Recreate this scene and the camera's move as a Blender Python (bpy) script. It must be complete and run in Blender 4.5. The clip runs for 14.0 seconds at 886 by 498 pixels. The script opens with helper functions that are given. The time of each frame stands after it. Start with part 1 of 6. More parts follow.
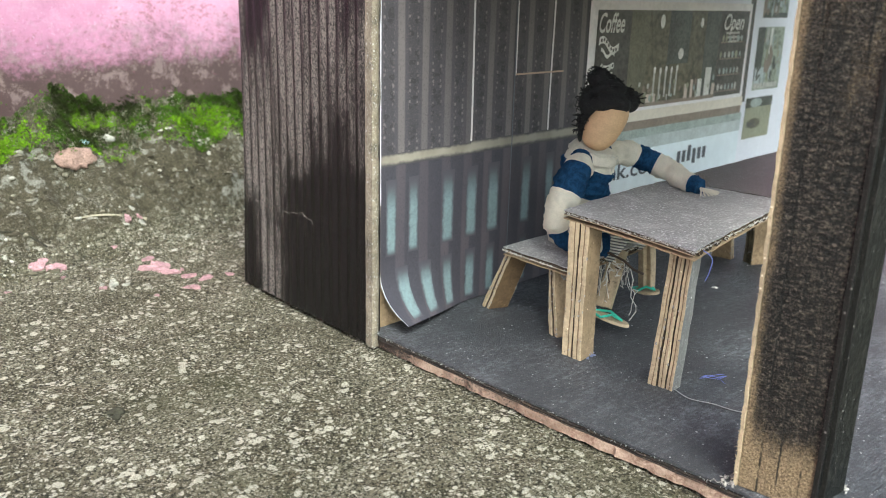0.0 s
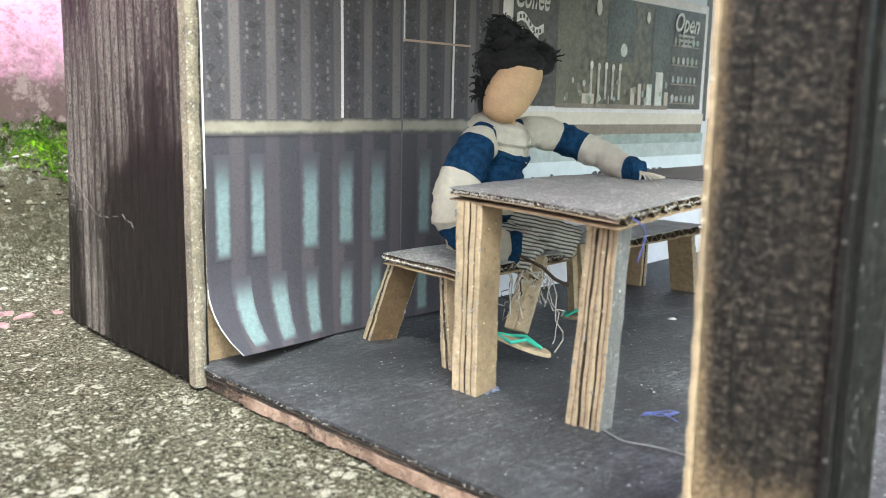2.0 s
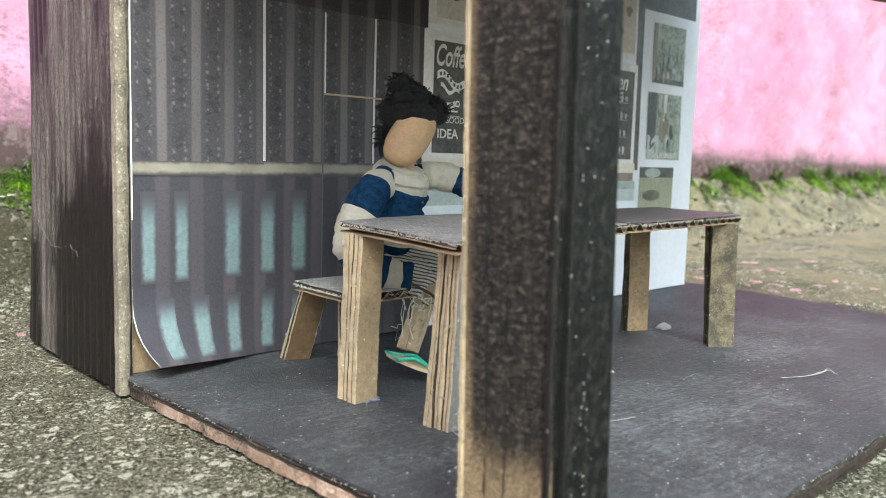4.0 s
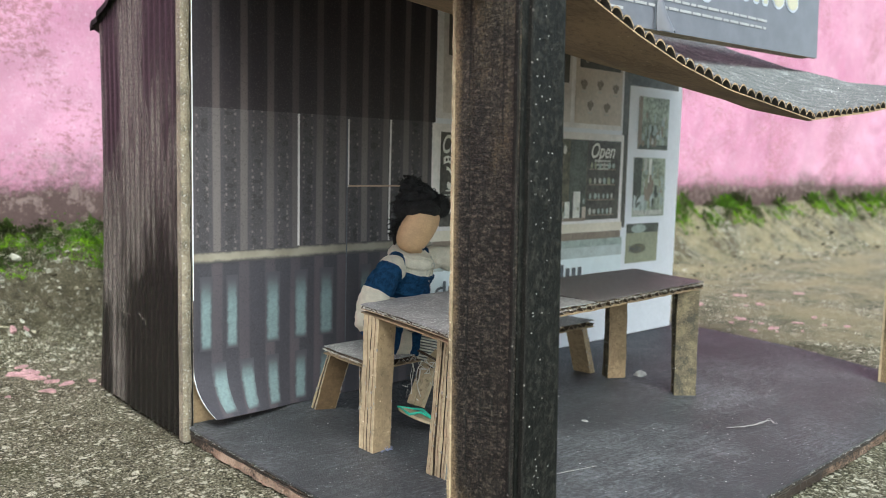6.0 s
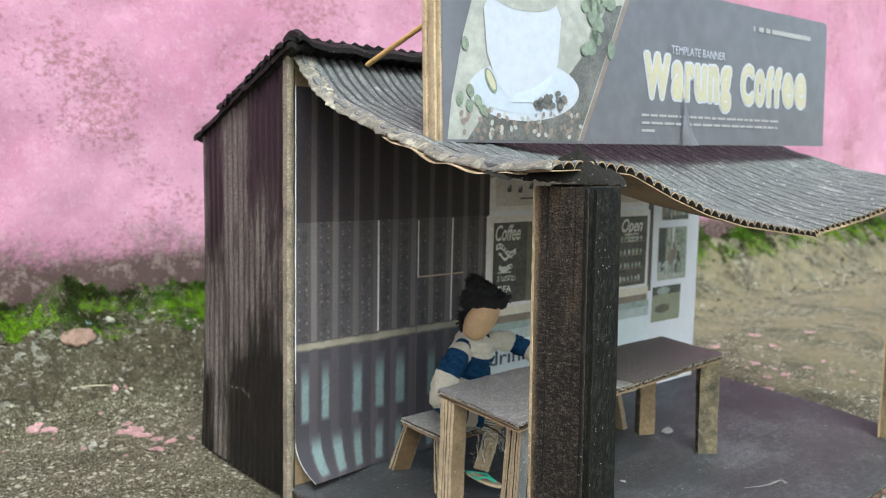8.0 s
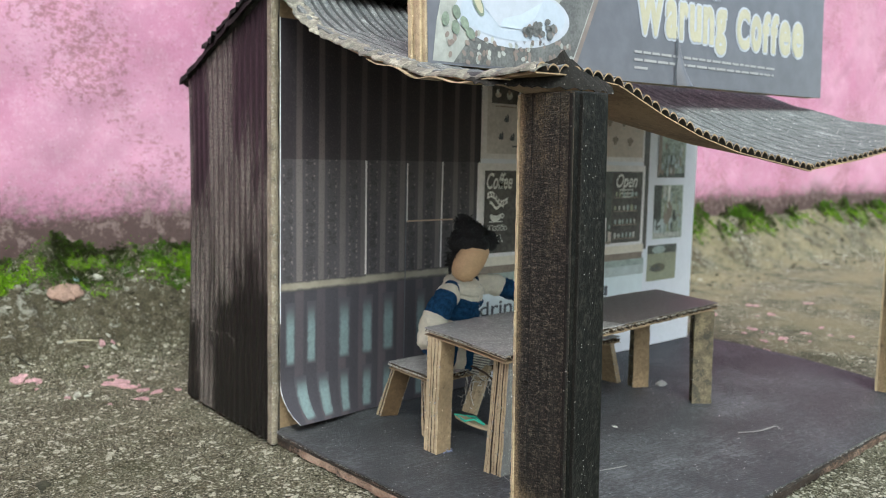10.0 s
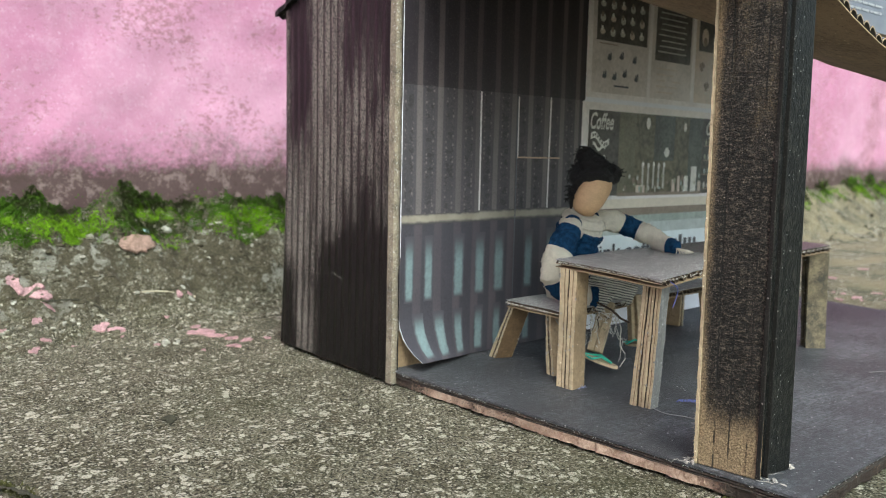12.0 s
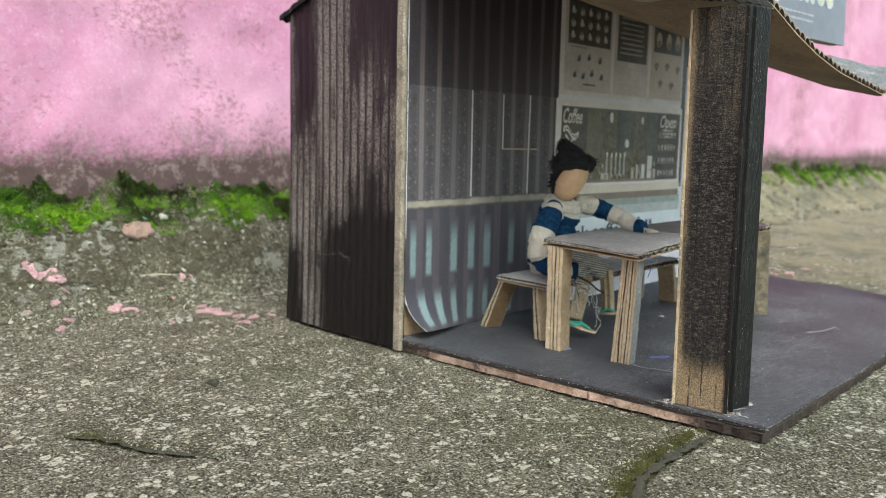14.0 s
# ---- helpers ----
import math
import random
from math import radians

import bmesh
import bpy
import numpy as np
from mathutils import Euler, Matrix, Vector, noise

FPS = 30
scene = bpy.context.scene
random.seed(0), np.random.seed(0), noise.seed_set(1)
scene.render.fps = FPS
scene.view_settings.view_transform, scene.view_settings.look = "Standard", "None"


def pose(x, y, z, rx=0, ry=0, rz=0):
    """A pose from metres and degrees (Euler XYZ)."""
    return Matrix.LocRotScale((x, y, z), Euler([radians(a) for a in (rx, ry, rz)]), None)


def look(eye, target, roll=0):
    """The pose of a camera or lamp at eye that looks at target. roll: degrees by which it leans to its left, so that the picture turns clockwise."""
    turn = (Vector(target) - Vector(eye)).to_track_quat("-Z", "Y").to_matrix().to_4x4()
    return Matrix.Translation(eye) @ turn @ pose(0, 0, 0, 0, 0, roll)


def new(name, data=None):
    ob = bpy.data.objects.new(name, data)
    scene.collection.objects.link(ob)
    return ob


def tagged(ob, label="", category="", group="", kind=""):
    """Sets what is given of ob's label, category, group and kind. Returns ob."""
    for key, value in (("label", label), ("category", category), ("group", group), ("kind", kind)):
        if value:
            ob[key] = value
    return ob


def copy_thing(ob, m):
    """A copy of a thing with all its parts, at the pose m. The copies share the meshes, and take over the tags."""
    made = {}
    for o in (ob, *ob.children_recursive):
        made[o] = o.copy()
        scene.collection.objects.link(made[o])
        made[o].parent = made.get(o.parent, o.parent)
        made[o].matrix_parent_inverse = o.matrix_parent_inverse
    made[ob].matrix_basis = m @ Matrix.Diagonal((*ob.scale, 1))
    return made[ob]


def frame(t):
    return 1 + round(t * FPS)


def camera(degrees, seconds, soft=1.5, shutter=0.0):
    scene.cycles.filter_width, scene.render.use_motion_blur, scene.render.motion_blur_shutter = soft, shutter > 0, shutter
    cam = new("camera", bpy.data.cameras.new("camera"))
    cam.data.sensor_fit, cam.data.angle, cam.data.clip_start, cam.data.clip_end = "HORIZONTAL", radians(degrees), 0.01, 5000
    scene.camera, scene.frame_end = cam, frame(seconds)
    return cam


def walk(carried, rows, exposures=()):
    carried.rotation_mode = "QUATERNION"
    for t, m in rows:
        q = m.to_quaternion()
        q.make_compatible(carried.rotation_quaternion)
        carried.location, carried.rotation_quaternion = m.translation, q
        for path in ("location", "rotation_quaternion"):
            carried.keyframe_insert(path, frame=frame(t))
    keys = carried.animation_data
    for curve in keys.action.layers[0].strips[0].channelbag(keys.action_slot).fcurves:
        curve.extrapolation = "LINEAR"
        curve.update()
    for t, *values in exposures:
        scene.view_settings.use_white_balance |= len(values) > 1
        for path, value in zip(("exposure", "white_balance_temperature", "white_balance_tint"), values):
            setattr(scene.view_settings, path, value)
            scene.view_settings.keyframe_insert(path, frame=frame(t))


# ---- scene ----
cam = camera(56.1, 14.0, 0.7)
cam.data.dof.use_dof, cam.data.dof.focus_distance, cam.data.dof.aperture_fstop = True, 0.27, 24.0
PATH = [
    (0, (0.011, 0.004, 0.126), (1.26, 1.451, -0.459), 1.4),
    (0.5, (0.025, 0.016, 0.108), (1.284, 1.466, -0.452), 1.2),
    (1, (0.049, 0.031, 0.097), (1.333, 1.488, -0.38), 1.2),
    (1.5, (0.063, 0.034, 0.086), (1.366, 1.502, -0.299), 1.1),
    (2, (0.084, 0.032, 0.076), (1.392, 1.507, -0.26), 1.1),
    (2.5, (0.098, 0.02, 0.072), (1.401, 1.51, -0.215), 1.2),
    (3, (0.097, 0.008, 0.072), (1.395, 1.507, -0.191), 1.1),
    (3.2, (0.1, 0.004, 0.069), (1.391, 1.514, -0.161), 1.3),
    (5.3, (0.071, -0.049, 0.099), (1.334, 1.487, -0.113), 1.5),
    (5.5, (0.069, -0.053, 0.103), (1.321, 1.491, -0.115), 1.4),
    (6, (0.063, -0.061, 0.108), (1.302, 1.495, -0.103), 1.4),
    (6.5, (0.051, -0.068, 0.11), (1.278, 1.498, -0.099), 1.5),
    (7, (0.031, -0.069, 0.108), (1.25, 1.502, -0.101), 1.4),
    (7.5, (0.019, -0.076, 0.128), (1.237, 1.496, -0.081), 1.4),
    (7.7, (0.012, -0.084, 0.143), (1.23, 1.489, -0.062), 1.2),
    (8.4, (0.011, -0.091, 0.156), (1.228, 1.486, -0.06), 1.1),
    (9.8, (0.016, -0.092, 0.129), (1.229, 1.485, -0.076), 1.0),
    (10, (0.019, -0.09, 0.127), (1.232, 1.485, -0.089), 1.2),
    (10.5, (0.025, -0.087, 0.115), (1.238, 1.489, -0.103), 1.2),
    (11, (0.031, -0.083, 0.102), (1.237, 1.498, -0.117), 1.1),
    (11.5, (0.023, -0.069, 0.097), (1.24, 1.503, -0.125), 1.3),
    (12, (-0.019, -0.045, 0.098), (1.217, 1.511, -0.133), 1.3),
    (12.5, (-0.039, -0.038, 0.094), (1.226, 1.492, -0.146), 1.3),
    (13, (-0.059, -0.039, 0.096), (1.236, 1.466, -0.147), 1.3),
    (13.5, (-0.069, -0.051, 0.099), (1.252, 1.43, -0.15), 1.2),
    (14, (-0.071, -0.061, 0.1), (1.281, 1.39, -0.158), 1.2),
]
walk(cam, [(t, look(eye, target, roll)) for t, eye, target, roll in PATH], [(0.0, 1.6, 6220, -2), (1.0, 1.75, 6200, -3), (2.0, 2.02, 6200, -3), (3.0, 1.88, 6200, -3), (5.5, 1.4, 6250, -3), (7.7, 1.16, 6250, -3), (10.0, 1.08, 6250, -3), (11.0, 1.16, 6250, -3), (14.0, 1.26, 6250, -3)])


import functools

# ---- world, sun, exposure ----
world = bpy.data.worlds.new("overcast_sky")
scene.world = world
world.use_nodes = True
wn, wl = world.node_tree.nodes, world.node_tree.links
sky = wn.new("ShaderNodeTexSky")
sky.sky_type, sky.sun_disc = "NISHITA", False
sky.sun_elevation, sky.sun_rotation = radians(50), radians(203)
sky.air_density, sky.dust_density, sky.ozone_density = 1.0, 4.0, 1.0
pale = wn.new("ShaderNodeHueSaturation")
pale.inputs["Saturation"].default_value = 0.7
wl.new(sky.outputs[0], pale.inputs["Color"])
wl.new(pale.outputs[0], wn["Background"].inputs[0])
wn["Background"].inputs[1].default_value = 0.14
sun = new("sun", bpy.data.lights.new("sun", "SUN"))
sun.data.energy, sun.data.angle, sun.data.color = 1.4, radians(28), (1.0, 0.99, 0.96)
sun.matrix_world = look((-0.65, -1.65, 2.6), (0.3, 0.2, 0))


# ---- materials ----
def tree(name, rough=0.8, coat=0.0, metal=0.0, spec=0.5):
    m = bpy.data.materials.new(name)
    m.use_nodes = True
    b = m.node_tree.nodes["Principled BSDF"]
    b.inputs["Roughness"].default_value = rough
    b.inputs["Metallic"].default_value = metal
    b.inputs["Specular IOR Level"].default_value = spec
    b.inputs["Coat Weight"].default_value = coat
    return m, b


class Nodes:
    """Short calls for the nodes of one material."""

    def __init__(self, m):
        self.n, self.l = m.node_tree.nodes, m.node_tree.links
        co = self.n.new("ShaderNodeTexCoord")
        info = self.n.new("ShaderNodeObjectInfo")
        self.co = co.outputs["Object"]
        self.rand = info.outputs["Random"]
        shift = self.n.new("ShaderNodeVectorMath")
        shift.operation = "ADD"
        self.l.new(self.co, shift.inputs[0])
        self.l.new(self.rand, shift.inputs[1])
        self.own = shift.outputs[0]

    def put(self, sock, v):
        if hasattr(v, "links"):
            self.l.new(v, sock)
        elif isinstance(v, (tuple, list)) and len(v) == 3 and len(sock.default_value) == 4:
            sock.default_value = (*v, 1)
        else:
            sock.default_value = v

    def stretch(self, vec, s):
        k = self.n.new("ShaderNodeVectorMath")
        k.operation = "MULTIPLY"
        self.put(k.inputs[0], vec)
        k.inputs[1].default_value = s
        return k.outputs[0]

    def noise(self, scale, detail=4, rough=0.6, vec=None, dist=0.0):
        k = self.n.new("ShaderNodeTexNoise")
        self.put(k.inputs["Vector"], vec or self.own)
        k.inputs["Scale"].default_value, k.inputs["Detail"].default_value = scale, detail
        k.inputs["Roughness"].default_value, k.inputs["Distortion"].default_value = rough, dist
        return k.outputs["Fac"]

    def cells(self, scale, vec=None, feature="F1", out="Distance"):
        k = self.n.new("ShaderNodeTexVoronoi")
        k.feature = feature
        self.put(k.inputs["Vector"], vec or self.own)
        k.inputs["Scale"].default_value = scale
        return k.outputs[out]

    def specks(self, scale, r, luck, vec=None):
        """Sparse round droplets: radius r of a cell, on the cells whose draw beats luck."""
        near = self.ramp(self.cells(scale, vec), r, r * 0.55)
        return self.math("MULTIPLY", near, self.ramp(self.cells(scale, vec, out="Color"), luck, luck + 0.03))

    def wave(self, period, vec=None, dist=0.0, axis="X"):
        k = self.n.new("ShaderNodeTexWave")
        k.bands_direction = axis
        self.put(k.inputs["Vector"], vec or self.co)
        k.inputs["Scale"].default_value = 2 * math.pi / 20 / period
        k.inputs["Distortion"].default_value = dist
        return k.outputs["Fac"]

    def z(self, axis=2):
        k = self.n.new("ShaderNodeSeparateXYZ")
        self.put(k.inputs[0], self.co)
        return k.outputs[axis]

    def ramp(self, fac, a, b, lo=0.0, hi=1.0):
        """Runs from lo to hi as fac goes from a to b."""
        k = self.n.new("ShaderNodeMapRange")
        k.interpolation_type = "SMOOTHSTEP"
        self.put(k.inputs[0], fac)
        for i, v in enumerate((a, b, lo, hi)):
            k.inputs[i + 1].default_value = v
        return k.outputs[0]

    def math(self, op, a, b=0.0):
        k = self.n.new("ShaderNodeMath")
        k.operation = op
        self.put(k.inputs[0], a)
        self.put(k.inputs[1], b)
        return k.outputs[0]

    def mix(self, fac, a, b):
        k = self.n.new("ShaderNodeMix")
        k.data_type = "RGBA"
        self.put(k.inputs["Factor"], fac)
        self.put(k.inputs[6], a)
        self.put(k.inputs[7], b)
        return k.outputs[2]

    def bump(self, b, height, metres, strength=1.0):
        k = self.n.new("ShaderNodeBump")
        k.inputs["Strength"].default_value, k.inputs["Distance"].default_value = strength, metres
        self.put(k.inputs["Height"], height)
        self.l.new(k.outputs[0], b.inputs["Normal"])


def plain(name, col, rough=0.6, vary=0.25, scale=120, relief=0.0001, metal=0.0, spec=0.5, coat=0.0):
    """One colour with two scales of unevenness."""
    m, b = tree(name, rough, coat, metal, spec)
    k = Nodes(m)
    f = k.math("ADD", k.noise(scale), k.noise(scale * 9, 3))
    dark = tuple(c * (1 - vary) for c in col)
    light = tuple(min(1, c * (1 + vary)) for c in col)
    k.put(b.inputs["Base Color"], k.mix(k.ramp(f, 0.7, 1.3), dark, light))
    if relief:
        k.bump(b, k.noise(scale * 9, 3), relief)
    return m


def kraft_board(name, tone=(0.31, 0.235, 0.155), sprayed=0.0, paint=(0.02, 0.02, 0.021), rough=0.8, streak=(1, 1, 1), speckle=1800, spec=0.4, relief=0.00025, sparkle=0.0):
    """Brown cardboard; sprayed: how much of it the paint covers, in fine droplets and streaks."""
    m, b = tree(name, rough, spec=spec)
    k = Nodes(m)
    fibre = k.noise(420, 5, 0.75)
    big = k.noise(35, 3)
    col = k.mix(k.ramp(k.math("ADD", fibre, big), 0.75, 1.25), tuple(c * 0.72 for c in tone), tuple(min(1, c * 1.2) for c in tone))
    if sprayed:
        drops = k.noise(speckle, 3, 0.7)
        runs = k.noise(160, 4, 0.65, k.stretch(k.own, streak))
        cover = k.math("ADD", k.math("MULTIPLY", drops, 0.55), k.math("MULTIPLY", runs, 0.9))
        col = k.mix(k.ramp(cover, 1.25 - sprayed, 0.85 - sprayed, 0.0, 1.0), paint, col)
        col = k.mix(k.ramp(cover, 0.95 - sprayed * 0.5, 1.15 - sprayed * 0.5), col, paint)
    hair = k.noise(1900, 3, 0.7)
    col = k.mix(k.ramp(hair, 0.6, 0.72, 0, 0.5), col, tuple(min(0.8, c * 1.7 + 0.03) for c in tone))
    col = k.mix(k.ramp(k.noise(600, 5, 0.8), 0.46, 0.3, 0, 0.75), col, tuple(c * 0.3 for c in tone))
    col = k.mix(k.math("MULTIPLY", k.specks(420, 0.16, 0.62), 0.7), col, tuple(min(0.85, c * 2.0 + 0.1) for c in tone))
    if sparkle:
        col = k.mix(k.math("MULTIPLY", k.specks(640, 0.26, 0.42), sparkle), col, (0.88, 0.88, 0.89))
        dots = k.noise(1500, 3, 0.7)
        col = k.mix(k.ramp(dots, 0.57, 0.65, 0, sparkle), col, (0.86, 0.86, 0.87))
        col = k.mix(k.ramp(dots, 0.42, 0.3, 0, sparkle * 0.8), col, tuple(c * 0.35 for c in paint))
    k.put(b.inputs["Base Color"], col)
    k.bump(b, k.math("ADD", k.noise(900, 4, 0.75), k.math("MULTIPLY", hair, 0.5)), relief)
    return m


def make_concrete():
    m, b = tree("weathered_concrete", 0.92, spec=0.25)
    k = Nodes(m)
    big, mid, fine = k.noise(5, 5, 0.6, k.co), k.noise(34, 5, 0.65, k.co), k.noise(2400, 3, 0.7, k.co)
    grain = k.noise(900, 5, 0.8, k.co)
    col = k.mix(k.ramp(mid, 0.35, 0.65), (0.12, 0.112, 0.07), (0.215, 0.2, 0.14))
    col = k.mix(k.ramp(k.noise(70, 4, 0.65, k.co), 0.5, 0.68, 0, 0.45), col, (0.15, 0.122, 0.075))
    # sand grains laid bare, denser in worn patches
    wear = k.noise(55, 6, 0.75, k.stretch(k.co, (1, 1.3, 1)))
    dense = k.math("ADD", k.ramp(wear, 0.34, 0.66, -0.08, 0.12), k.ramp(big, 0.35, 0.65, -0.05, 0.05))
    col = k.mix(k.ramp(grain, 0.53, 0.43, 0, 0.92), col, (0.016, 0.015, 0.009))
    fine_w = k.ramp(fine, 0.38, 0.62)
    jit = k.n.new("ShaderNodeTexNoise")
    k.put(jit.inputs["Vector"], k.co)
    jit.inputs["Scale"].default_value, jit.inputs["Detail"].default_value = 1400, 3
    warp = k.n.new("ShaderNodeVectorMath")
    warp.operation = "MULTIPLY_ADD"
    k.l.new(jit.outputs["Color"], warp.inputs[0])
    warp.inputs[1].default_value = (0.0007, 0.0007, 0.0007)
    k.l.new(k.co, warp.inputs[2])
    warp = warp.outputs[0]

    def grains(scale, share, size):
        """Grains in a share of the cells, each of its own size."""
        luck = k.math("ADD", k.cells(scale, warp, out="Color"), dense)
        r = k.ramp(luck, 0.72 - share, 0.98 - share, 0.0, size)
        return k.ramp(k.math("SUBTRACT", r, k.cells(scale, warp)), 0.0, 0.09)
    sand, pale_f = grains(1300, 0.3, 0.62), k.math("MAXIMUM", grains(640, 0.12, 0.55), grains(330, 0.06, 0.62))
    col = k.mix(k.math("MULTIPLY", sand, 0.7), col, k.mix(fine_w, (0.22, 0.21, 0.155), (0.6, 0.58, 0.46)))
    col = k.mix(k.math("MULTIPLY", pale_f, 0.85), col, k.mix(fine_w, (0.42, 0.4, 0.31), (0.82, 0.8, 0.68)))
    pits = k.noise(620, 4, 0.75, k.co)
    col = k.mix(k.ramp(pits, 0.45, 0.37, 0, 0.9), col, (0.014, 0.013, 0.008))
    algae = k.noise(13, 5, 0.6, k.co)
    col = k.mix(k.ramp(algae, 0.5, 0.72, 0, 0.4), col, (0.075, 0.08, 0.035))
    earth = k.math("MULTIPLY", k.ramp(k.z(), 0.002, 0.015), k.ramp(k.noise(30, 4, 0.6, k.co), 0.35, 0.6, 0.3, 0.85))
    crust = k.math("ADD", k.math("MULTIPLY", k.noise(130, 5, 0.7, k.co), 0.75), k.math("MULTIPLY", k.noise(28, 3, 0.6, k.co), 0.4))
    col = k.mix(earth, col, k.mix(fine_w, (0.04, 0.034, 0.018), (0.1, 0.087, 0.055)))
    col = k.mix(k.math("MULTIPLY", earth, k.ramp(crust, 0.6, 0.68, 0, 0.85)), col, k.mix(fine_w, (0.24, 0.235, 0.19), (0.5, 0.5, 0.45)))
    col = k.mix(k.math("MULTIPLY", earth, k.ramp(crust, 0.5, 0.43, 0, 0.7)), col, (0.02, 0.018, 0.01))
    reach = k.math("ADD", k.z(0), k.math("MULTIPLY", k.noise(2.2, 5, 0.6, k.co), 1.1))
    dust = k.math("MULTIPLY", k.math("MULTIPLY", k.ramp(reach, 0.98, 1.25), k.ramp(reach, 3.6, 2.2)), k.ramp(k.noise(17, 6, 0.72, k.co), 0.4, 0.6, 0.0, 0.85))
    col = k.mix(dust, col, k.mix(fine_w, (0.14, 0.122, 0.066), (0.35, 0.315, 0.21)))
    k.put(b.inputs["Base Color"], col)
    k.bump(b, k.math("ADD", k.math("ADD", k.math("MULTIPLY", pale_f, 0.35), k.math("MULTIPLY", fine, 0.4)), k.math("MULTIPLY", grain, 2.0)), 0.0012)
    return m


def make_pink_wall():
    m, b = tree("pink_limewashed_plaster", 0.9, spec=0.2)
    k = Nodes(m)
    big, mid, fine = k.noise(5, 5, 0.6, k.co), k.noise(24, 7, 0.7, k.co), k.noise(330, 4, 0.7, k.co)
    col = k.mix(k.ramp(big, 0.35, 0.65), (0.405, 0.175, 0.28), (0.48, 0.255, 0.36))
    col = k.mix(k.ramp(k.noise(110, 5, 0.75, k.co), 0.45, 0.72, 0, 0.4), col, (0.56, 0.37, 0.475))
    col = k.mix(k.ramp(k.noise(9, 6, 0.7, k.co), 0.48, 0.72, 0, 0.2), col, (0.42, 0.25, 0.32))
    rain = k.noise(26, 6, 0.75, k.stretch(k.co, (1, 1, 0.45)))
    col = k.mix(k.ramp(rain, 0.52, 0.72, 0, 0.35), col, (0.36, 0.2, 0.26))
    speck = k.math("ADD", k.noise(210, 5, 0.8, k.stretch(k.co, (1, 1, 1.4))), k.ramp(k.noise(11, 4, 0.6, k.co), 0.35, 0.68, -0.07, 0.09))
    col = k.mix(k.ramp(speck, 0.52, 0.66, 0, 0.85), col, (0.27, 0.13, 0.16))
    col = k.mix(k.ramp(k.noise(480, 3, 0.7, k.co), 0.58, 0.7, 0, 0.4), col, (0.6, 0.42, 0.53))
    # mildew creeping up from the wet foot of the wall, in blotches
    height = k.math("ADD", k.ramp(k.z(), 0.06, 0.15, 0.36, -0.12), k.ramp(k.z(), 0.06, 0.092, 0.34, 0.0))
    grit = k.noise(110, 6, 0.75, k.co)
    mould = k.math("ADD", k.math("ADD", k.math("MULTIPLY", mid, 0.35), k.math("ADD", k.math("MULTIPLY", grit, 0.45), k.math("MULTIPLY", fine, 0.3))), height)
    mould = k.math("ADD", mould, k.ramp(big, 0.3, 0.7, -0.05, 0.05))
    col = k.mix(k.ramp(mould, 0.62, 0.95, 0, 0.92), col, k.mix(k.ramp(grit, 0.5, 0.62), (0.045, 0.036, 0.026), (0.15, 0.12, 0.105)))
    col = k.mix(k.ramp(fine, 0.36, 0.27, 0, 0.35), col, (0.3, 0.12, 0.18))
    k.put(b.inputs["Base Color"], col)
    k.bump(b, k.math("ADD", fine, k.math("MULTIPLY", mid, 1.0)), 0.0007)
    return m


def make_moss():
    m, b = tree("moss_green", 0.85, spec=0.2)
    k = Nodes(m)
    f = k.noise(22, 4, 0.6, k.co)
    isle = k.n.new("ShaderNodeNewGeometry").outputs["Random Per Island"]
    col = k.mix(k.ramp(k.math("ADD", f, k.math("MULTIPLY", k.noise(90, 3, 0.6, k.co), 0.35)), 0.58, 0.74), (0.026, 0.034, 0.009), (0.06, 0.135, 0.007))
    lit = k.math("ADD", k.noise(48, 3, 0.55, k.co), k.ramp(k.z(), 0.068, 0.05, -0.08, 0.06))
    col = k.mix(k.ramp(lit, 0.52, 0.6, 0, 0.9), col, (0.16, 0.31, 0.01))
    col = k.mix(k.ramp(isle, 0.45, 1.0, 0, 0.5), col, (0.045, 0.05, 0.016))
    k.put(b.inputs["Base Color"], col)
    return m


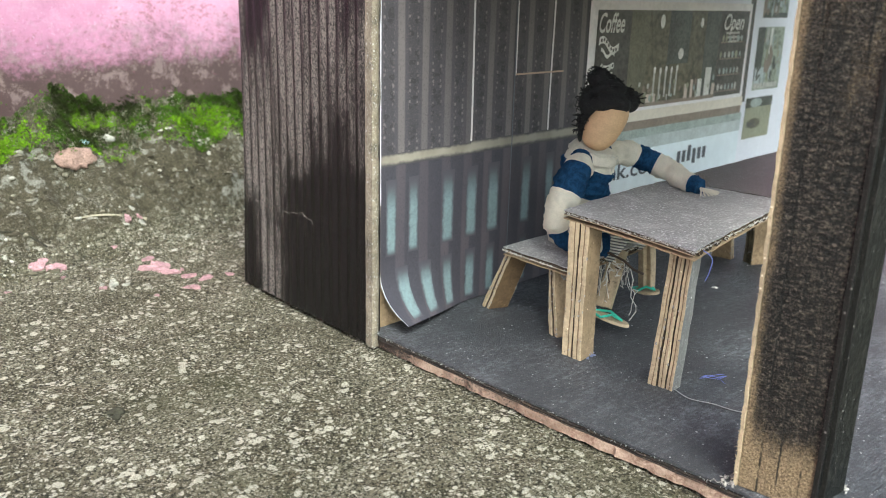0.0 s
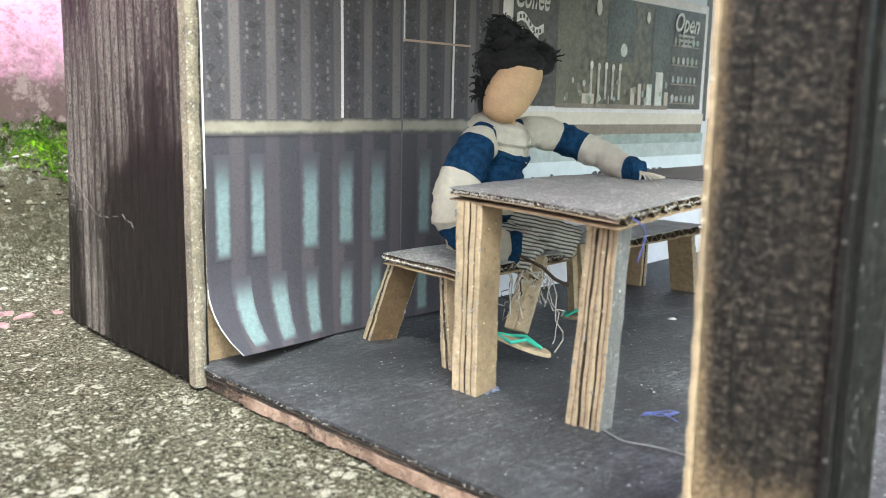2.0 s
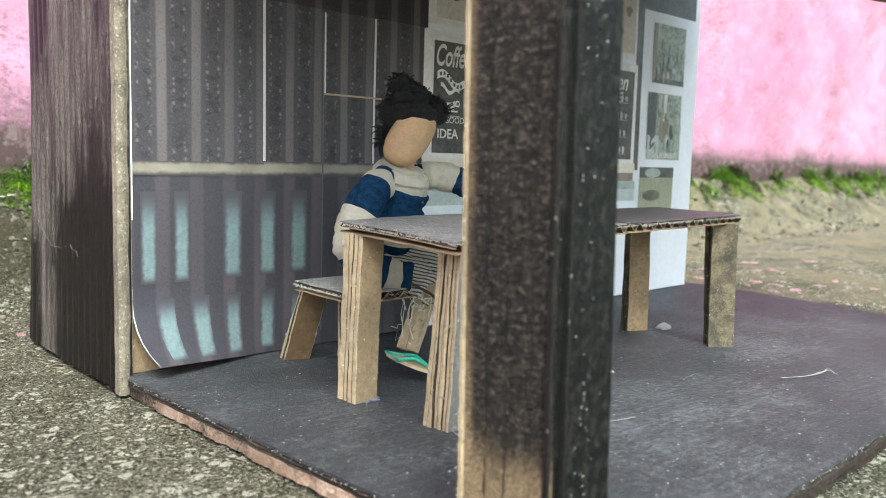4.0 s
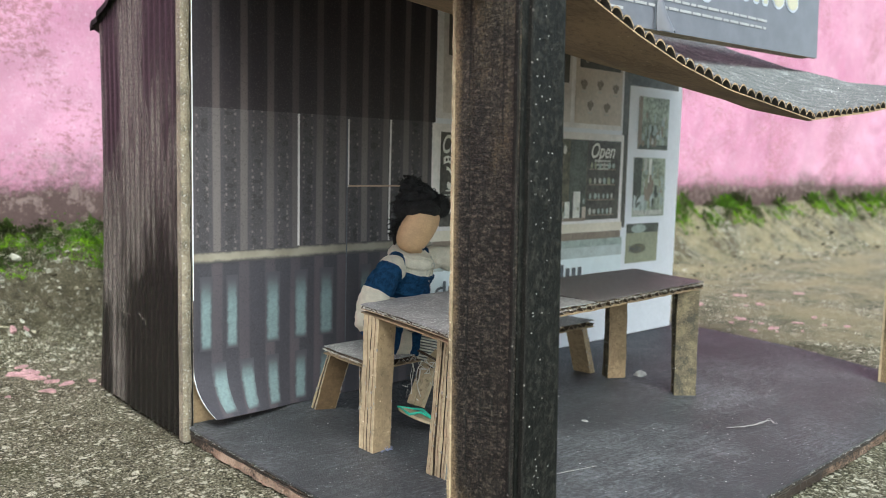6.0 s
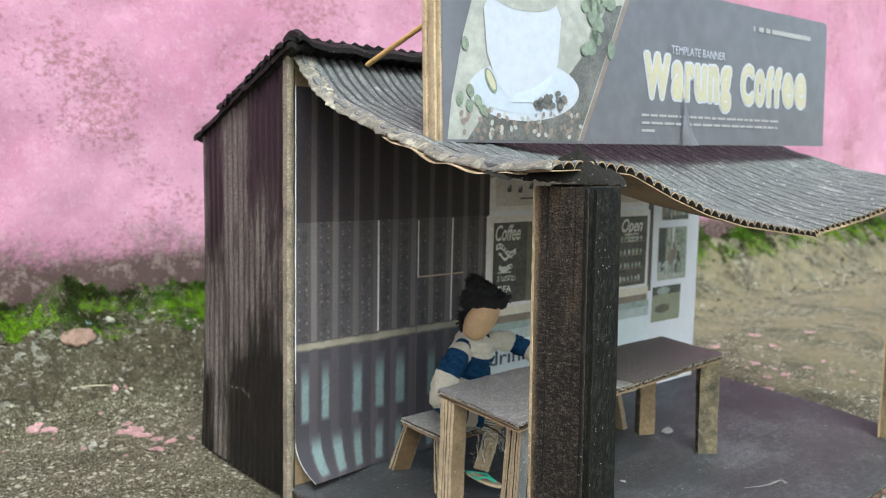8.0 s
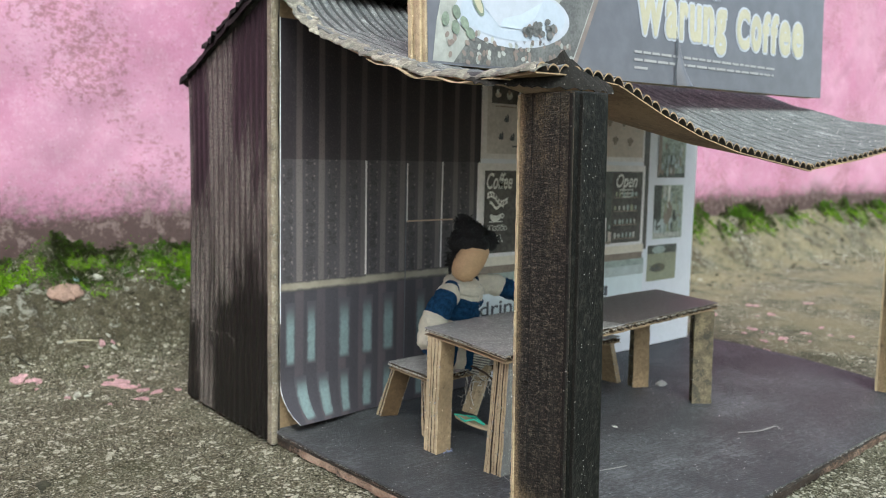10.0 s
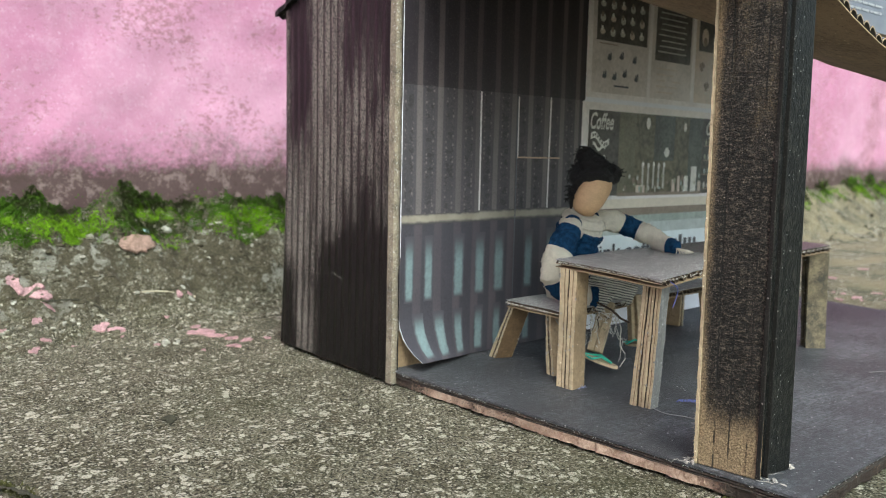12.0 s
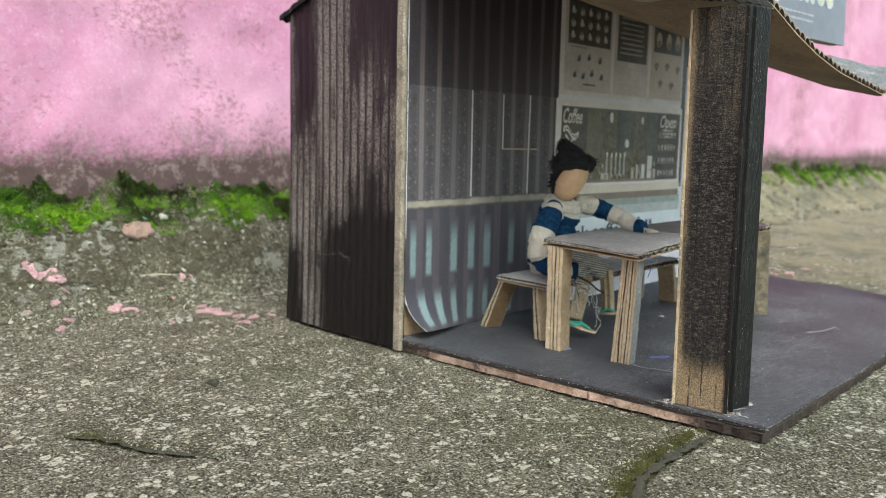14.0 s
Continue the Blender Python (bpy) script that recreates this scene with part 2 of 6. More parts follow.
def make_ribbed(name, dark, light, period=0.01147, dots=0.35, width=0.3):
    """The printed photograph of a corrugated metal wall: pale crests, embossed dimples in the valleys."""
    m, b = tree(name, 0.42, spec=0.35)
    k = Nodes(m)
    place = k.n.new("ShaderNodeVectorMath")
    k.put(place.inputs[0], k.co)
    place.inputs[1].default_value = (-0.0042, 0, 0)
    place = place.outputs[0]
    w = k.wave(period, place, 0.12)
    patch = k.ramp(k.noise(30, 4, 0.6, k.stretch(k.co, (1, 1, 0.35))), 0.3, 0.7, 0.45, 1.0)
    col = k.mix(k.math("MULTIPLY", k.ramp(w, 1 - width, 1.0 - width * 0.35), patch), dark, light)
    col = k.mix(k.ramp(w, 1 - width * 2.0, 1 - width * 2.6, 0.0, 0.35), col, tuple(c * 0.6 for c in dark))
    side = k.ramp(k.wave(period / 2, place), 0.3, 0.75)
    cell = k.cells(1, k.stretch(k.co, (430, 1, 640)))
    dimple = k.math("MULTIPLY", k.ramp(cell, 0.5, 0.25), k.math("MULTIPLY", k.ramp(w, 0.55, 0.2, 0, dots), side))
    col = k.mix(dimple, col, tuple(c * 1.25 for c in light))
    col = k.mix(k.math("MULTIPLY", k.ramp(k.cells(1, k.stretch(k.co, (430, 1, 640)), out="Color"), 0.62, 0.75), k.ramp(w, 0.5, 0.2, 0, dots)), col, tuple(c * 0.5 for c in dark))
    col = k.mix(k.ramp(k.noise(9, 4, 0.6, k.co), 0.4, 0.7, 0, 0.3), col, tuple(c * 1.5 for c in dark))
    col = k.mix(k.ramp(k.noise(1500, 3, 0.7, k.co), 0.52, 0.68, 0, 0.25), col, tuple(c * 1.2 for c in light))
    col = k.mix(k.ramp(k.noise(1500, 3, 0.7, k.own), 0.48, 0.34, 0, 0.35), col, tuple(c * 0.45 for c in dark))
    k.put(b.inputs["Base Color"], col)
    k.bump(b, k.noise(70, 3, 0.5, k.co), 0.0004)
    return m


def make_teal():
    """A printed strip of embossed teal metal that melts into the slate at its rims."""
    m, b = tree("printed_teal_mesh", 0.42)
    k = Nodes(m)
    gen = k.n["Texture Coordinate"].outputs["Generated"]
    box = k.n.new("ShaderNodeSeparateXYZ")
    k.put(box.inputs[0], gen)
    cell = k.cells(1, k.stretch(k.co, (620, 1, 520)))
    v = k.math("ADD", k.math("MULTIPLY", cell, 0.35), k.noise(1, 3, 0.7, k.stretch(k.co, (700, 1, 1500))))
    col = k.mix(k.ramp(v, 0.3, 1.2), (0.19, 0.26, 0.275), (0.125, 0.165, 0.18))
    ragged = k.math("MULTIPLY", k.math("SUBTRACT", k.noise(420, 3, 0.7, k.co), 0.5), 0.3)
    off = k.math("ADD", k.math("ABSOLUTE", k.math("SUBTRACT", box.outputs[0], 0.5)), ragged)
    rim = k.math("MULTIPLY", k.ramp(off, 0.5, 0.22), k.math("MULTIPLY", k.ramp(box.outputs[2], 1.0, 0.55), k.ramp(box.outputs[2], 0.0, 0.1)))
    col = k.mix(rim, (0.06, 0.057, 0.07), col)
    k.put(b.inputs["Base Color"], col)
    return m


def make_side():
    """Glossy black spray paint on brown cardboard, rubbed off between the flute lines."""
    m, b = tree("rubbed_black_cardboard", 0.42, spec=0.3)
    k = Nodes(m)
    flute = k.wave(0.0058, k.co, 0.0, "Y")
    streak = k.noise(120, 5, 0.75, k.stretch(k.co, (1, 2.6, 0.16)))
    fleck = k.noise(1250, 5, 0.9, k.stretch(k.co, (1, 1, 0.6)))
    blot = k.noise(16, 4, 0.65, k.stretch(k.co, (1, 1.5, 0.55)))
    y, z = k.z(1), k.z()
    wavy = k.math("MULTIPLY", k.math("SUBTRACT", k.noise(45, 5, 0.75, k.stretch(k.co, (1, 1, 0.5))), 0.5), 0.06)
    zz, yy = k.math("ADD", z, wavy), k.math("ADD", y, k.math("MULTIPLY", wavy, 0.35))
    # where the can went over twice: the front foot, the front top, and a run down the far edge
    low = k.math("MULTIPLY", k.ramp(zz, 0.092, 0.03), k.ramp(yy, 0.314, 0.274))
    high = k.math("MULTIPLY", k.ramp(zz, 0.095, 0.165), k.ramp(yy, 0.285, 0.255))
    far = k.math("MULTIPLY", k.ramp(zz, 0.09, 0.13), k.math("MULTIPLY", k.ramp(yy, 0.296, 0.307), k.ramp(yy, 0.326, 0.316)))
    foot = k.math("MULTIPLY", k.ramp(zz, 0.06, 0.02), k.ramp(yy, 0.308, 0.32))
    solid = k.math("MAXIMUM", k.math("MAXIMUM", low, k.math("MULTIPLY", high, 0.6)), k.math("MAXIMUM", k.math("MULTIPLY", far, 0.6), k.math("MULTIPLY", foot, 0.8)))
    rub = k.math("ADD", k.math("MULTIPLY", streak, 0.4), k.math("ADD", k.math("MULTIPLY", fleck, 0.9), k.math("MULTIPLY", blot, 0.5)))
    rub = k.math("SUBTRACT", rub, k.math("MULTIPLY", solid, 0.36))
    worn = k.ramp(rub, 0.8, 0.96, 0, 1.0)
    col = k.mix(worn, (0.007, 0.006, 0.006), (0.187, 0.163, 0.148))
    dash = k.ramp(k.noise(520, 3, 0.7, k.stretch(k.co, (1, 0.6, 0.3))), 0.36, 0.48, 0.3, 1.0)
    col = k.mix(k.ramp(k.noise(1000, 4, 0.8, k.co), 0.53, 0.42, 0, 0.85), col, (0.006, 0.0055, 0.0055))
    col = k.mix(k.math("MULTIPLY", k.ramp(flute, 0.2, 0.1, 0, 1.0), dash), col, (0.003, 0.003, 0.003))
    k.put(b.inputs["Base Color"], col)
    k.put(b.inputs["Roughness"], k.ramp(worn, 0, 1, 0.3, 0.55))
    k.bump(b, k.math("ADD", k.math("MULTIPLY", flute, 0.4), k.math("MULTIPLY", fleck, 0.6)), 0.0004)
    return m


def make_post_face():
    """Cardboard whose black spray thins out towards a bare foot and a bare outer edge."""
    m, b = tree("half_sprayed_cardboard", 0.5, spec=0.25)
    k = Nodes(m)
    drops = k.noise(2300, 3, 0.8)
    runs = k.noise(130, 5, 0.7, k.stretch(k.co, (1, 1, 0.35)))
    wrinkle = k.noise(1100, 4, 0.7, k.stretch(k.co, (1, 0.35, 1)))
    reach = k.math("ADD", k.ramp(k.z(), 0.006, 0.033, -0.6, 0.12), k.ramp(k.z(), 0.075, 0.125, 0.0, -0.09))
    bare = k.ramp(k.z(1), 0.0925, 0.0957, 0.06, -0.24)
    cover = k.math("ADD", k.math("ADD", k.math("MULTIPLY", drops, 0.55), k.math("ADD", k.math("MULTIPLY", runs, 0.6), k.math("MULTIPLY", wrinkle, 0.25))), k.math("ADD", reach, bare))
    brown = k.mix(k.ramp(k.noise(1800, 4, 0.75), 0.38, 0.62), (0.14, 0.098, 0.055), (0.38, 0.28, 0.17))
    black = k.mix(k.ramp(k.math("ADD", k.noise(1900, 4, 0.85), k.math("MULTIPLY", wrinkle, 0.7)), 0.82, 1.05), (0.003, 0.0028, 0.0027), (0.115, 0.092, 0.074))
    black = k.mix(k.math("MULTIPLY", k.specks(1300, 0.2, 0.66), 0.7), black, (0.3, 0.26, 0.22))
    col = k.mix(k.ramp(cover, 0.38, 0.82), brown, black)
    for place in (0.0911, 0.0866, 0.0812):
        off = k.math("ABSOLUTE", k.math("SUBTRACT", k.math("ADD", k.z(1), k.math("MULTIPLY", k.noise(60, 2, 0.5, k.co), 0.001)), place + 0.0005))
        gap = k.math("MULTIPLY", k.ramp(off, 0.00035, 0.0001), k.ramp(k.noise(170, 3, 0.6, k.stretch(k.co, (1, 1, 0.6))), 0.42, 0.56, 0.1, 0.9))
        col = k.mix(gap, col, (0.004, 0.004, 0.004))
    k.put(b.inputs["Base Color"], col)
    k.bump(b, k.math("ADD", drops, k.math("MULTIPLY", wrinkle, 1.2)), 0.0008)
    return m


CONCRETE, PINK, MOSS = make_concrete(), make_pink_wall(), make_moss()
KRAFT = kraft_board("brown_kraft_cardboard", (0.3, 0.215, 0.13), relief=0.0005)
KRAFT_PALE = kraft_board("pale_torn_cardboard", (0.41, 0.325, 0.215))
# Dark card for recesses: the shade inside them is put into its colour.
KRAFT_DARK = kraft_board("shaded_recess_cardboard", (0.07, 0.05, 0.035))
SHADOWY = kraft_board("dull_dark_cardboard", (0.22, 0.18, 0.11), 0.35, (0.05, 0.045, 0.035))
# Darker copy of the kraft, with the shade on one bench leg put in.
UMBER = kraft_board("shaded_bench_cardboard", (0.13, 0.082, 0.042))
KRAFT_DIM = kraft_board("shaded_kraft_core", (0.2, 0.14, 0.085))
def make_peach():
    """Torn peach-brown liner, with overspray along the open front."""
    m, b = tree("frayed_peach_cardboard", 0.85, spec=0.2)
    k = Nodes(m)
    n1, n2, n3 = k.noise(160, 5, 0.7, k.co), k.noise(900, 4, 0.75, k.co), k.noise(30, 3, 0.6, k.co)
    col = k.mix(k.ramp(k.math("ADD", n1, n2), 0.75, 1.25), (0.25, 0.16, 0.115), (0.54, 0.4, 0.315))
    spray = k.math("ADD", k.ramp(k.z(1), 0.1, 0.07, -0.06, 0.2), k.ramp(k.z(1), 0.2, 0.225, 0.0, 0.13))
    soot = k.math("ADD", k.math("ADD", k.math("MULTIPLY", n2, 0.5), k.math("MULTIPLY", n3, 0.6)), spray)
    col = k.mix(k.ramp(soot, 0.5, 0.68, 0, 0.95), col, (0.022, 0.018, 0.016))
    k.put(b.inputs["Base Color"], col)
    k.bump(b, k.math("ADD", n1, n2), 0.0009)
    return m


PEACH = make_peach()
SOOTED = kraft_board("sooted_cardboard_ply", (0.16, 0.11, 0.08), 0.5, (0.03, 0.025, 0.022))
EDGE = kraft_board("grimy_folded_cardboard_edge", (0.26, 0.222, 0.165), 0.2, (0.06, 0.052, 0.04), relief=0.0006, sparkle=0.3)
TOPBROWN = kraft_board("brown_grey_sprayed_cardboard", (0.26, 0.22, 0.21), 0.55, (0.1, 0.086, 0.082), 0.4, (1, 1, 1), 1100, 0.6, 0.0005, 0.35)
TOPSPRAY = kraft_board("silver_grey_sprayed_cardboard", (0.62, 0.61, 0.6), 0.5, (0.25, 0.245, 0.24), 0.42, (1, 1, 1), 1100, 0.6, 0.0007, 0.8)
LEGSPRAY = kraft_board("grey_dusted_cardboard", (0.42, 0.41, 0.39), 0.5, (0.16, 0.158, 0.15), 0.5, (1, 1, 0.4), 900, 0.5, 0.0005, 0.16)
def make_floor():
    """Board sprayed charcoal, with brushed streaks, grit and rubbed dusty patches."""
    m, b = tree("charcoal_sprayed_board", 0.52, spec=0.45)
    k = Nodes(m)
    streak = k.noise(900, 4, 0.7, k.stretch(k.co, (0.08, 1, 1)))
    big, fleck, grain = k.noise(22, 4, 0.6, k.co), k.noise(1500, 2, 0.6, k.co), k.noise(700, 4, 0.75, k.co)
    tone = k.math("ADD", k.math("MULTIPLY", streak, 0.33), k.math("ADD", k.math("MULTIPLY", big, 0.42), k.math("MULTIPLY", grain, 0.65)))
    col = k.mix(k.ramp(tone, 0.64, 0.98), (0.032, 0.034, 0.039), (0.175, 0.184, 0.205))
    groove = k.noise(1300, 3, 0.6, k.stretch(k.co, (0.05, 1, 1)))
    col = k.mix(k.ramp(groove, 0.45, 0.33, 0, 0.35), col, (0.01, 0.01, 0.011))
    col = k.mix(k.math("MULTIPLY", k.specks(430, 0.14, 0.5, k.co), 0.85), col, (0.5, 0.5, 0.5))
    col = k.mix(k.math("MULTIPLY", k.specks(210, 0.09, 0.6, k.co), 0.9), col, (0.6, 0.6, 0.6))
    col = k.mix(k.ramp(fleck, 0.67, 0.73, 0, 0.8), col, (0.3, 0.29, 0.28))
    col = k.mix(k.ramp(fleck, 0.35, 0.28, 0, 0.7), col, (0.012, 0.012, 0.013))
    k.put(b.inputs["Base Color"], col)
    k.bump(b, k.math("ADD", k.math("MULTIPLY", groove, 0.5), k.math("ADD", grain, fleck)), 0.0006)
    return m


FLOOR_MAT = make_floor()
BLACK = kraft_board("black_sprayed_cardboard", (0.12, 0.1, 0.085), 0.7, (0.009, 0.009, 0.0095), 0.5, (1, 1, 0.1), 1500, 0.16)
RIM = kraft_board("weathered_pale_rim", (0.4, 0.375, 0.31), 0.42, (0.12, 0.115, 0.1), 0.6, (1, 1, 1), 700, 0.4, 0.0005)
# Darker awning colour: stands in for the shade in the flute valleys.
AWN_DARK = kraft_board("shaded_flute_valley", (0.17, 0.18, 0.185), 0.6, (0.045, 0.048, 0.052), 0.6, (1, 0.15, 1), 900, 0.4)
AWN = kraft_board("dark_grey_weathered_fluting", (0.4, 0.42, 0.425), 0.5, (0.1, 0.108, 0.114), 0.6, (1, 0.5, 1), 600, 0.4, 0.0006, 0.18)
def make_gloss():
    m, b = tree("glossy_black_spray", 0.42, spec=0.15)
    k = Nodes(m)
    n1, n2 = k.noise(700, 3, 0.7, k.stretch(k.own, (1, 1, 0.6))), k.noise(1700, 2, 0.6)
    col = k.mix(k.ramp(n1, 0.45, 0.7), (0.006, 0.0065, 0.0062), (0.024, 0.024, 0.021))
    col = k.mix(k.math("MULTIPLY", k.specks(760, 0.15, 0.55), 0.8), col, (0.5, 0.5, 0.48))
    k.put(b.inputs["Base Color"], col)
    k.bump(b, k.math("ADD", n1, k.math("MULTIPLY", n2, 0.6)), 0.00035)
    return m


GLOSS = make_gloss()
LIP = kraft_board("frayed_black_lip", (0.09, 0.08, 0.07), 0.6, (0.012, 0.011, 0.01), spec=0.2)
SIDE, POSTFACE = make_side(), make_post_face()
RIB_TOP = make_ribbed("print_dark_ribs", (0.034, 0.03, 0.037), (0.125, 0.105, 0.105), 0.01147, 0.03, 0.24)
RIB_MID = make_ribbed("print_grey_ribs", (0.064, 0.06, 0.069), (0.165, 0.146, 0.148), 0.01147, 0.85, 0.27)
RIB_LOW = make_ribbed("print_slate_ribs", (0.052, 0.05, 0.062), (0.092, 0.08, 0.092), 0.01147, 0.08, 0.5)
TEAL = make_teal()


def make_ledge():
    """The printed ledge, soft along both rims."""
    m, b = tree("print_cream_ledge", 0.42, spec=0.35)
    k = Nodes(m)
    box = k.n.new("ShaderNodeSeparateXYZ")
    k.put(box.inputs[0], k.n["Texture Coordinate"].outputs["Generated"])
    f = k.math("ADD", box.outputs[2], k.math("MULTIPLY", k.math("SUBTRACT", k.noise(300, 3, 0.6, k.co), 0.5), 0.35))
    body = k.math("MULTIPLY", k.ramp(f, 0.05, 0.4), k.ramp(f, 1.0, 0.72))
    tone = k.mix(k.ramp(k.noise(45, 4, 0.6, k.co), 0.35, 0.65), (0.2, 0.18, 0.145), (0.31, 0.285, 0.235))
    k.put(b.inputs["Base Color"], k.mix(body, (0.07, 0.066, 0.07), tone))
    return m


CREAM = make_ledge()
PAPER = plain("white_paper", (0.8, 0.82, 0.88), 0.38, 0.04, 60, 0.00003)
LINE = plain("paper_cut_edge", (0.62, 0.6, 0.6), 0.5, 0.1, 90, 0)
TANLINE = plain("tan_paper_slit", (0.42, 0.3, 0.23), 0.5, 0.1, 90, 0)
GREY_FRAME = plain("print_grey_frame", (0.8, 0.77, 0.77), 0.4, 0.1, 60, 0)
SIGN_BAR = plain("sign_small_print", (0.3, 0.3, 0.31), 0.3, 0.1, 90, 0)
MENU_GREY = plain("print_menu_paper", (0.62, 0.58, 0.56), 0.4, 0.14, 60, 0)
BOARD = plain("print_chalk_board", (0.075, 0.07, 0.064), 0.4, 0.5, 45, 0)
GLASSY = plain("print_shop_inside", (0.13, 0.12, 0.08), 0.4, 0.55, 38, 0)
CHALK = plain("print_chalk_white", (0.72, 0.72, 0.68), 0.4, 0.2, 150, 0)
BEIGE = plain("print_beige_menu", (0.6, 0.52, 0.45), 0.4, 0.12, 60, 0)
MINT = plain("print_pale_counter", (0.78, 0.86, 0.9), 0.4, 0.06, 18, 0)
SHELF = plain("print_counter_shelf", (0.74, 0.68, 0.58), 0.4, 0.08, 60, 0)
SHADE_BROWN = plain("print_brown_shelf_edge", (0.26, 0.21, 0.17), 0.4, 0.2, 60, 0)
PANE = plain("print_shop_pane", (0.3, 0.34, 0.27), 0.4, 0.6, 55, 0)
PANE_DARK = plain("print_dark_bottle", (0.08, 0.09, 0.08), 0.4, 0.5, 80, 0)
SEAGLASS = plain("print_sea_green", (0.34, 0.4, 0.38), 0.4, 0.25, 200, 0)
PALE_SEA = plain("print_pale_sea_green", (0.48, 0.54, 0.54), 0.4, 0.15, 100, 0)
CHALK_DIM = plain("print_dull_white", (0.5, 0.5, 0.46), 0.4, 0.3, 300, 0)
OLIVE_DIM = plain("print_dark_olive_wall", (0.15, 0.145, 0.1), 0.4, 0.3, 90, 0)
OLIVE = plain("print_olive_panel", (0.3, 0.31, 0.22), 0.4, 0.15, 60, 0)
INK = plain("print_ink", (0.09, 0.1, 0.12), 0.4, 0.2, 90, 0)
SLATE = plain("sign_slate_print", (0.108, 0.11, 0.134), 0.3, 0.15, 12, 0.00002, coat=0.3)
SIGN_CREAM = plain("sign_pale_photo", (0.32, 0.33, 0.315), 0.3, 0.2, 25, 0, coat=0.3)
SIGN_BROWN = plain("sign_brown_band", (0.19, 0.15, 0.135), 0.3, 0.15, 25, 0, coat=0.3)
SIGN_WHITE = plain("sign_white_china", (0.4, 0.43, 0.51), 0.3, 0.06, 30, 0, coat=0.3)
SIGN_BLUE = plain("sign_pale_blue_shade", (0.42, 0.48, 0.58), 0.3, 0.06, 40, 0, coat=0.3)
SIGN_SAUCER = plain("sign_grey_blue_saucer", (0.38, 0.43, 0.52), 0.3, 0.06, 40, 0, coat=0.3)
SIGN_GOLD = plain("sign_khaki_letters", (0.4, 0.375, 0.275), 0.3, 0.08, 60, 0, coat=0.3)
SIGN_BEAN = plain("sign_dark_beans", (0.1, 0.1, 0.1), 0.3, 0.4, 90, 0, coat=0.3)
SIGN_LEAF = plain("sign_green_leaf", (0.17, 0.21, 0.165), 0.3, 0.3, 60, 0, coat=0.3)
def make_twill():
    m, b = tree("ivory_twill", 0.95, spec=0.1)
    k = Nodes(m)
    w = k.wave(0.00072, k.stretch(k.co, (0.35, 0.1, 1.25)), 0.6, "DIAGONAL")
    col = k.mix(k.ramp(w, 0.22, 0.5), (0.12, 0.125, 0.13), (0.6, 0.585, 0.525))
    k.put(b.inputs["Base Color"], col)
    k.bump(b, w, 0.0003)
    return m


TWILL = make_twill()
NAVY = plain("navy_cotton", (0.016, 0.06, 0.14), 0.95, 0.45, 500, 0.0012, spec=0.1)
IVORY = plain("ivory_cotton", (0.74, 0.69, 0.58), 0.95, 0.1, 400, 0.0012, spec=0.1)
SKIN = plain("tan_paper_skin", (0.45, 0.295, 0.165), 0.7, 0.12, 200, 0.0001)
HAIR = plain("black_wool_yarn", (0.008, 0.008, 0.009), 0.75, 0.5, 700, 0.0006)
GREEN = plain("mint_green_strap", (0.05, 0.4, 0.29), 0.5, 0.15, 200, 0.0001)
THREAD = plain("grey_cotton_thread", (0.27, 0.27, 0.27), 0.8, 0.2, 300, 0)
FRAY = plain("ivory_frayed_yarn", (0.55, 0.53, 0.48), 0.9, 0.2, 300, 0)
BLUETHREAD = plain("blue_thread", (0.1, 0.12, 0.36), 0.7, 0.2, 300, 0)
BROWNWIRE = plain("rusty_wire", (0.05, 0.03, 0.02), 0.6, 0.3, 300, 0)
GLUE = plain("dried_clear_glue", (0.32, 0.3, 0.28), 0.25, 0.5, 400, 0.0004)
BLUEGLUE = plain("bluish_dried_glue", (0.16, 0.18, 0.3), 0.3, 0.5, 500, 0.0004)
SCRAP_WHITE = plain("crumpled_white_paper", (0.42, 0.42, 0.41), 0.7, 0.2, 300, 0.0004)
PINKFLAKE = plain("pink_paint_flake", (0.5, 0.3, 0.32), 0.85, 0.5, 260, 0.0012)
WHITEFLAKE = plain("pale_lime_flake", (0.34, 0.34, 0.29), 0.9, 0.25, 150, 0.0003)
BRICKISH = plain("salmon_brick_lump", (0.27, 0.18, 0.145), 0.95, 0.35, 120, 0.0012)
STRAW = plain("dry_straw", (0.36, 0.33, 0.24), 0.8, 0.2, 200, 0.0002)
SCRAP_BLUE = plain("pale_blue_plastic", (0.35, 0.52, 0.6), 0.4, 0.15, 90, 0.0001)
def make_grit():
    m, b = tree("mixed_grit", 0.95, spec=0.2)
    k = Nodes(m)
    isle = k.n.new("ShaderNodeNewGeometry").outputs["Random Per Island"]
    col = k.mix(k.ramp(isle, 0.35, 0.8), (0.055, 0.047, 0.03), (0.2, 0.185, 0.14))
    col = k.mix(k.ramp(isle, 0.88, 0.95), col, (0.42, 0.41, 0.35))
    col = k.mix(k.ramp(k.noise(700, 3, 0.6, k.co), 0.35, 0.65, 0, 0.5), col, (0.06, 0.058, 0.04))
    k.put(b.inputs["Base Color"], col)
    return m


GRIT = make_grit()
PEBBLE = plain("dark_mossy_pebble", (0.035, 0.033, 0.02), 0.95, 0.4, 400, 0.0006)
LIMESTONE = plain("pale_tan_stone", (0.45, 0.4, 0.31), 0.9, 0.3, 160, 0.0006)
CRACK_MOSS = plain("olive_crack_moss", (0.06, 0.06, 0.022), 0.95, 0.5, 300, 0, spec=0.1)
BAMBOO = plain("bamboo_skewer_wood", (0.5, 0.32, 0.12), 0.6, 0.2, 150, 0.0001)


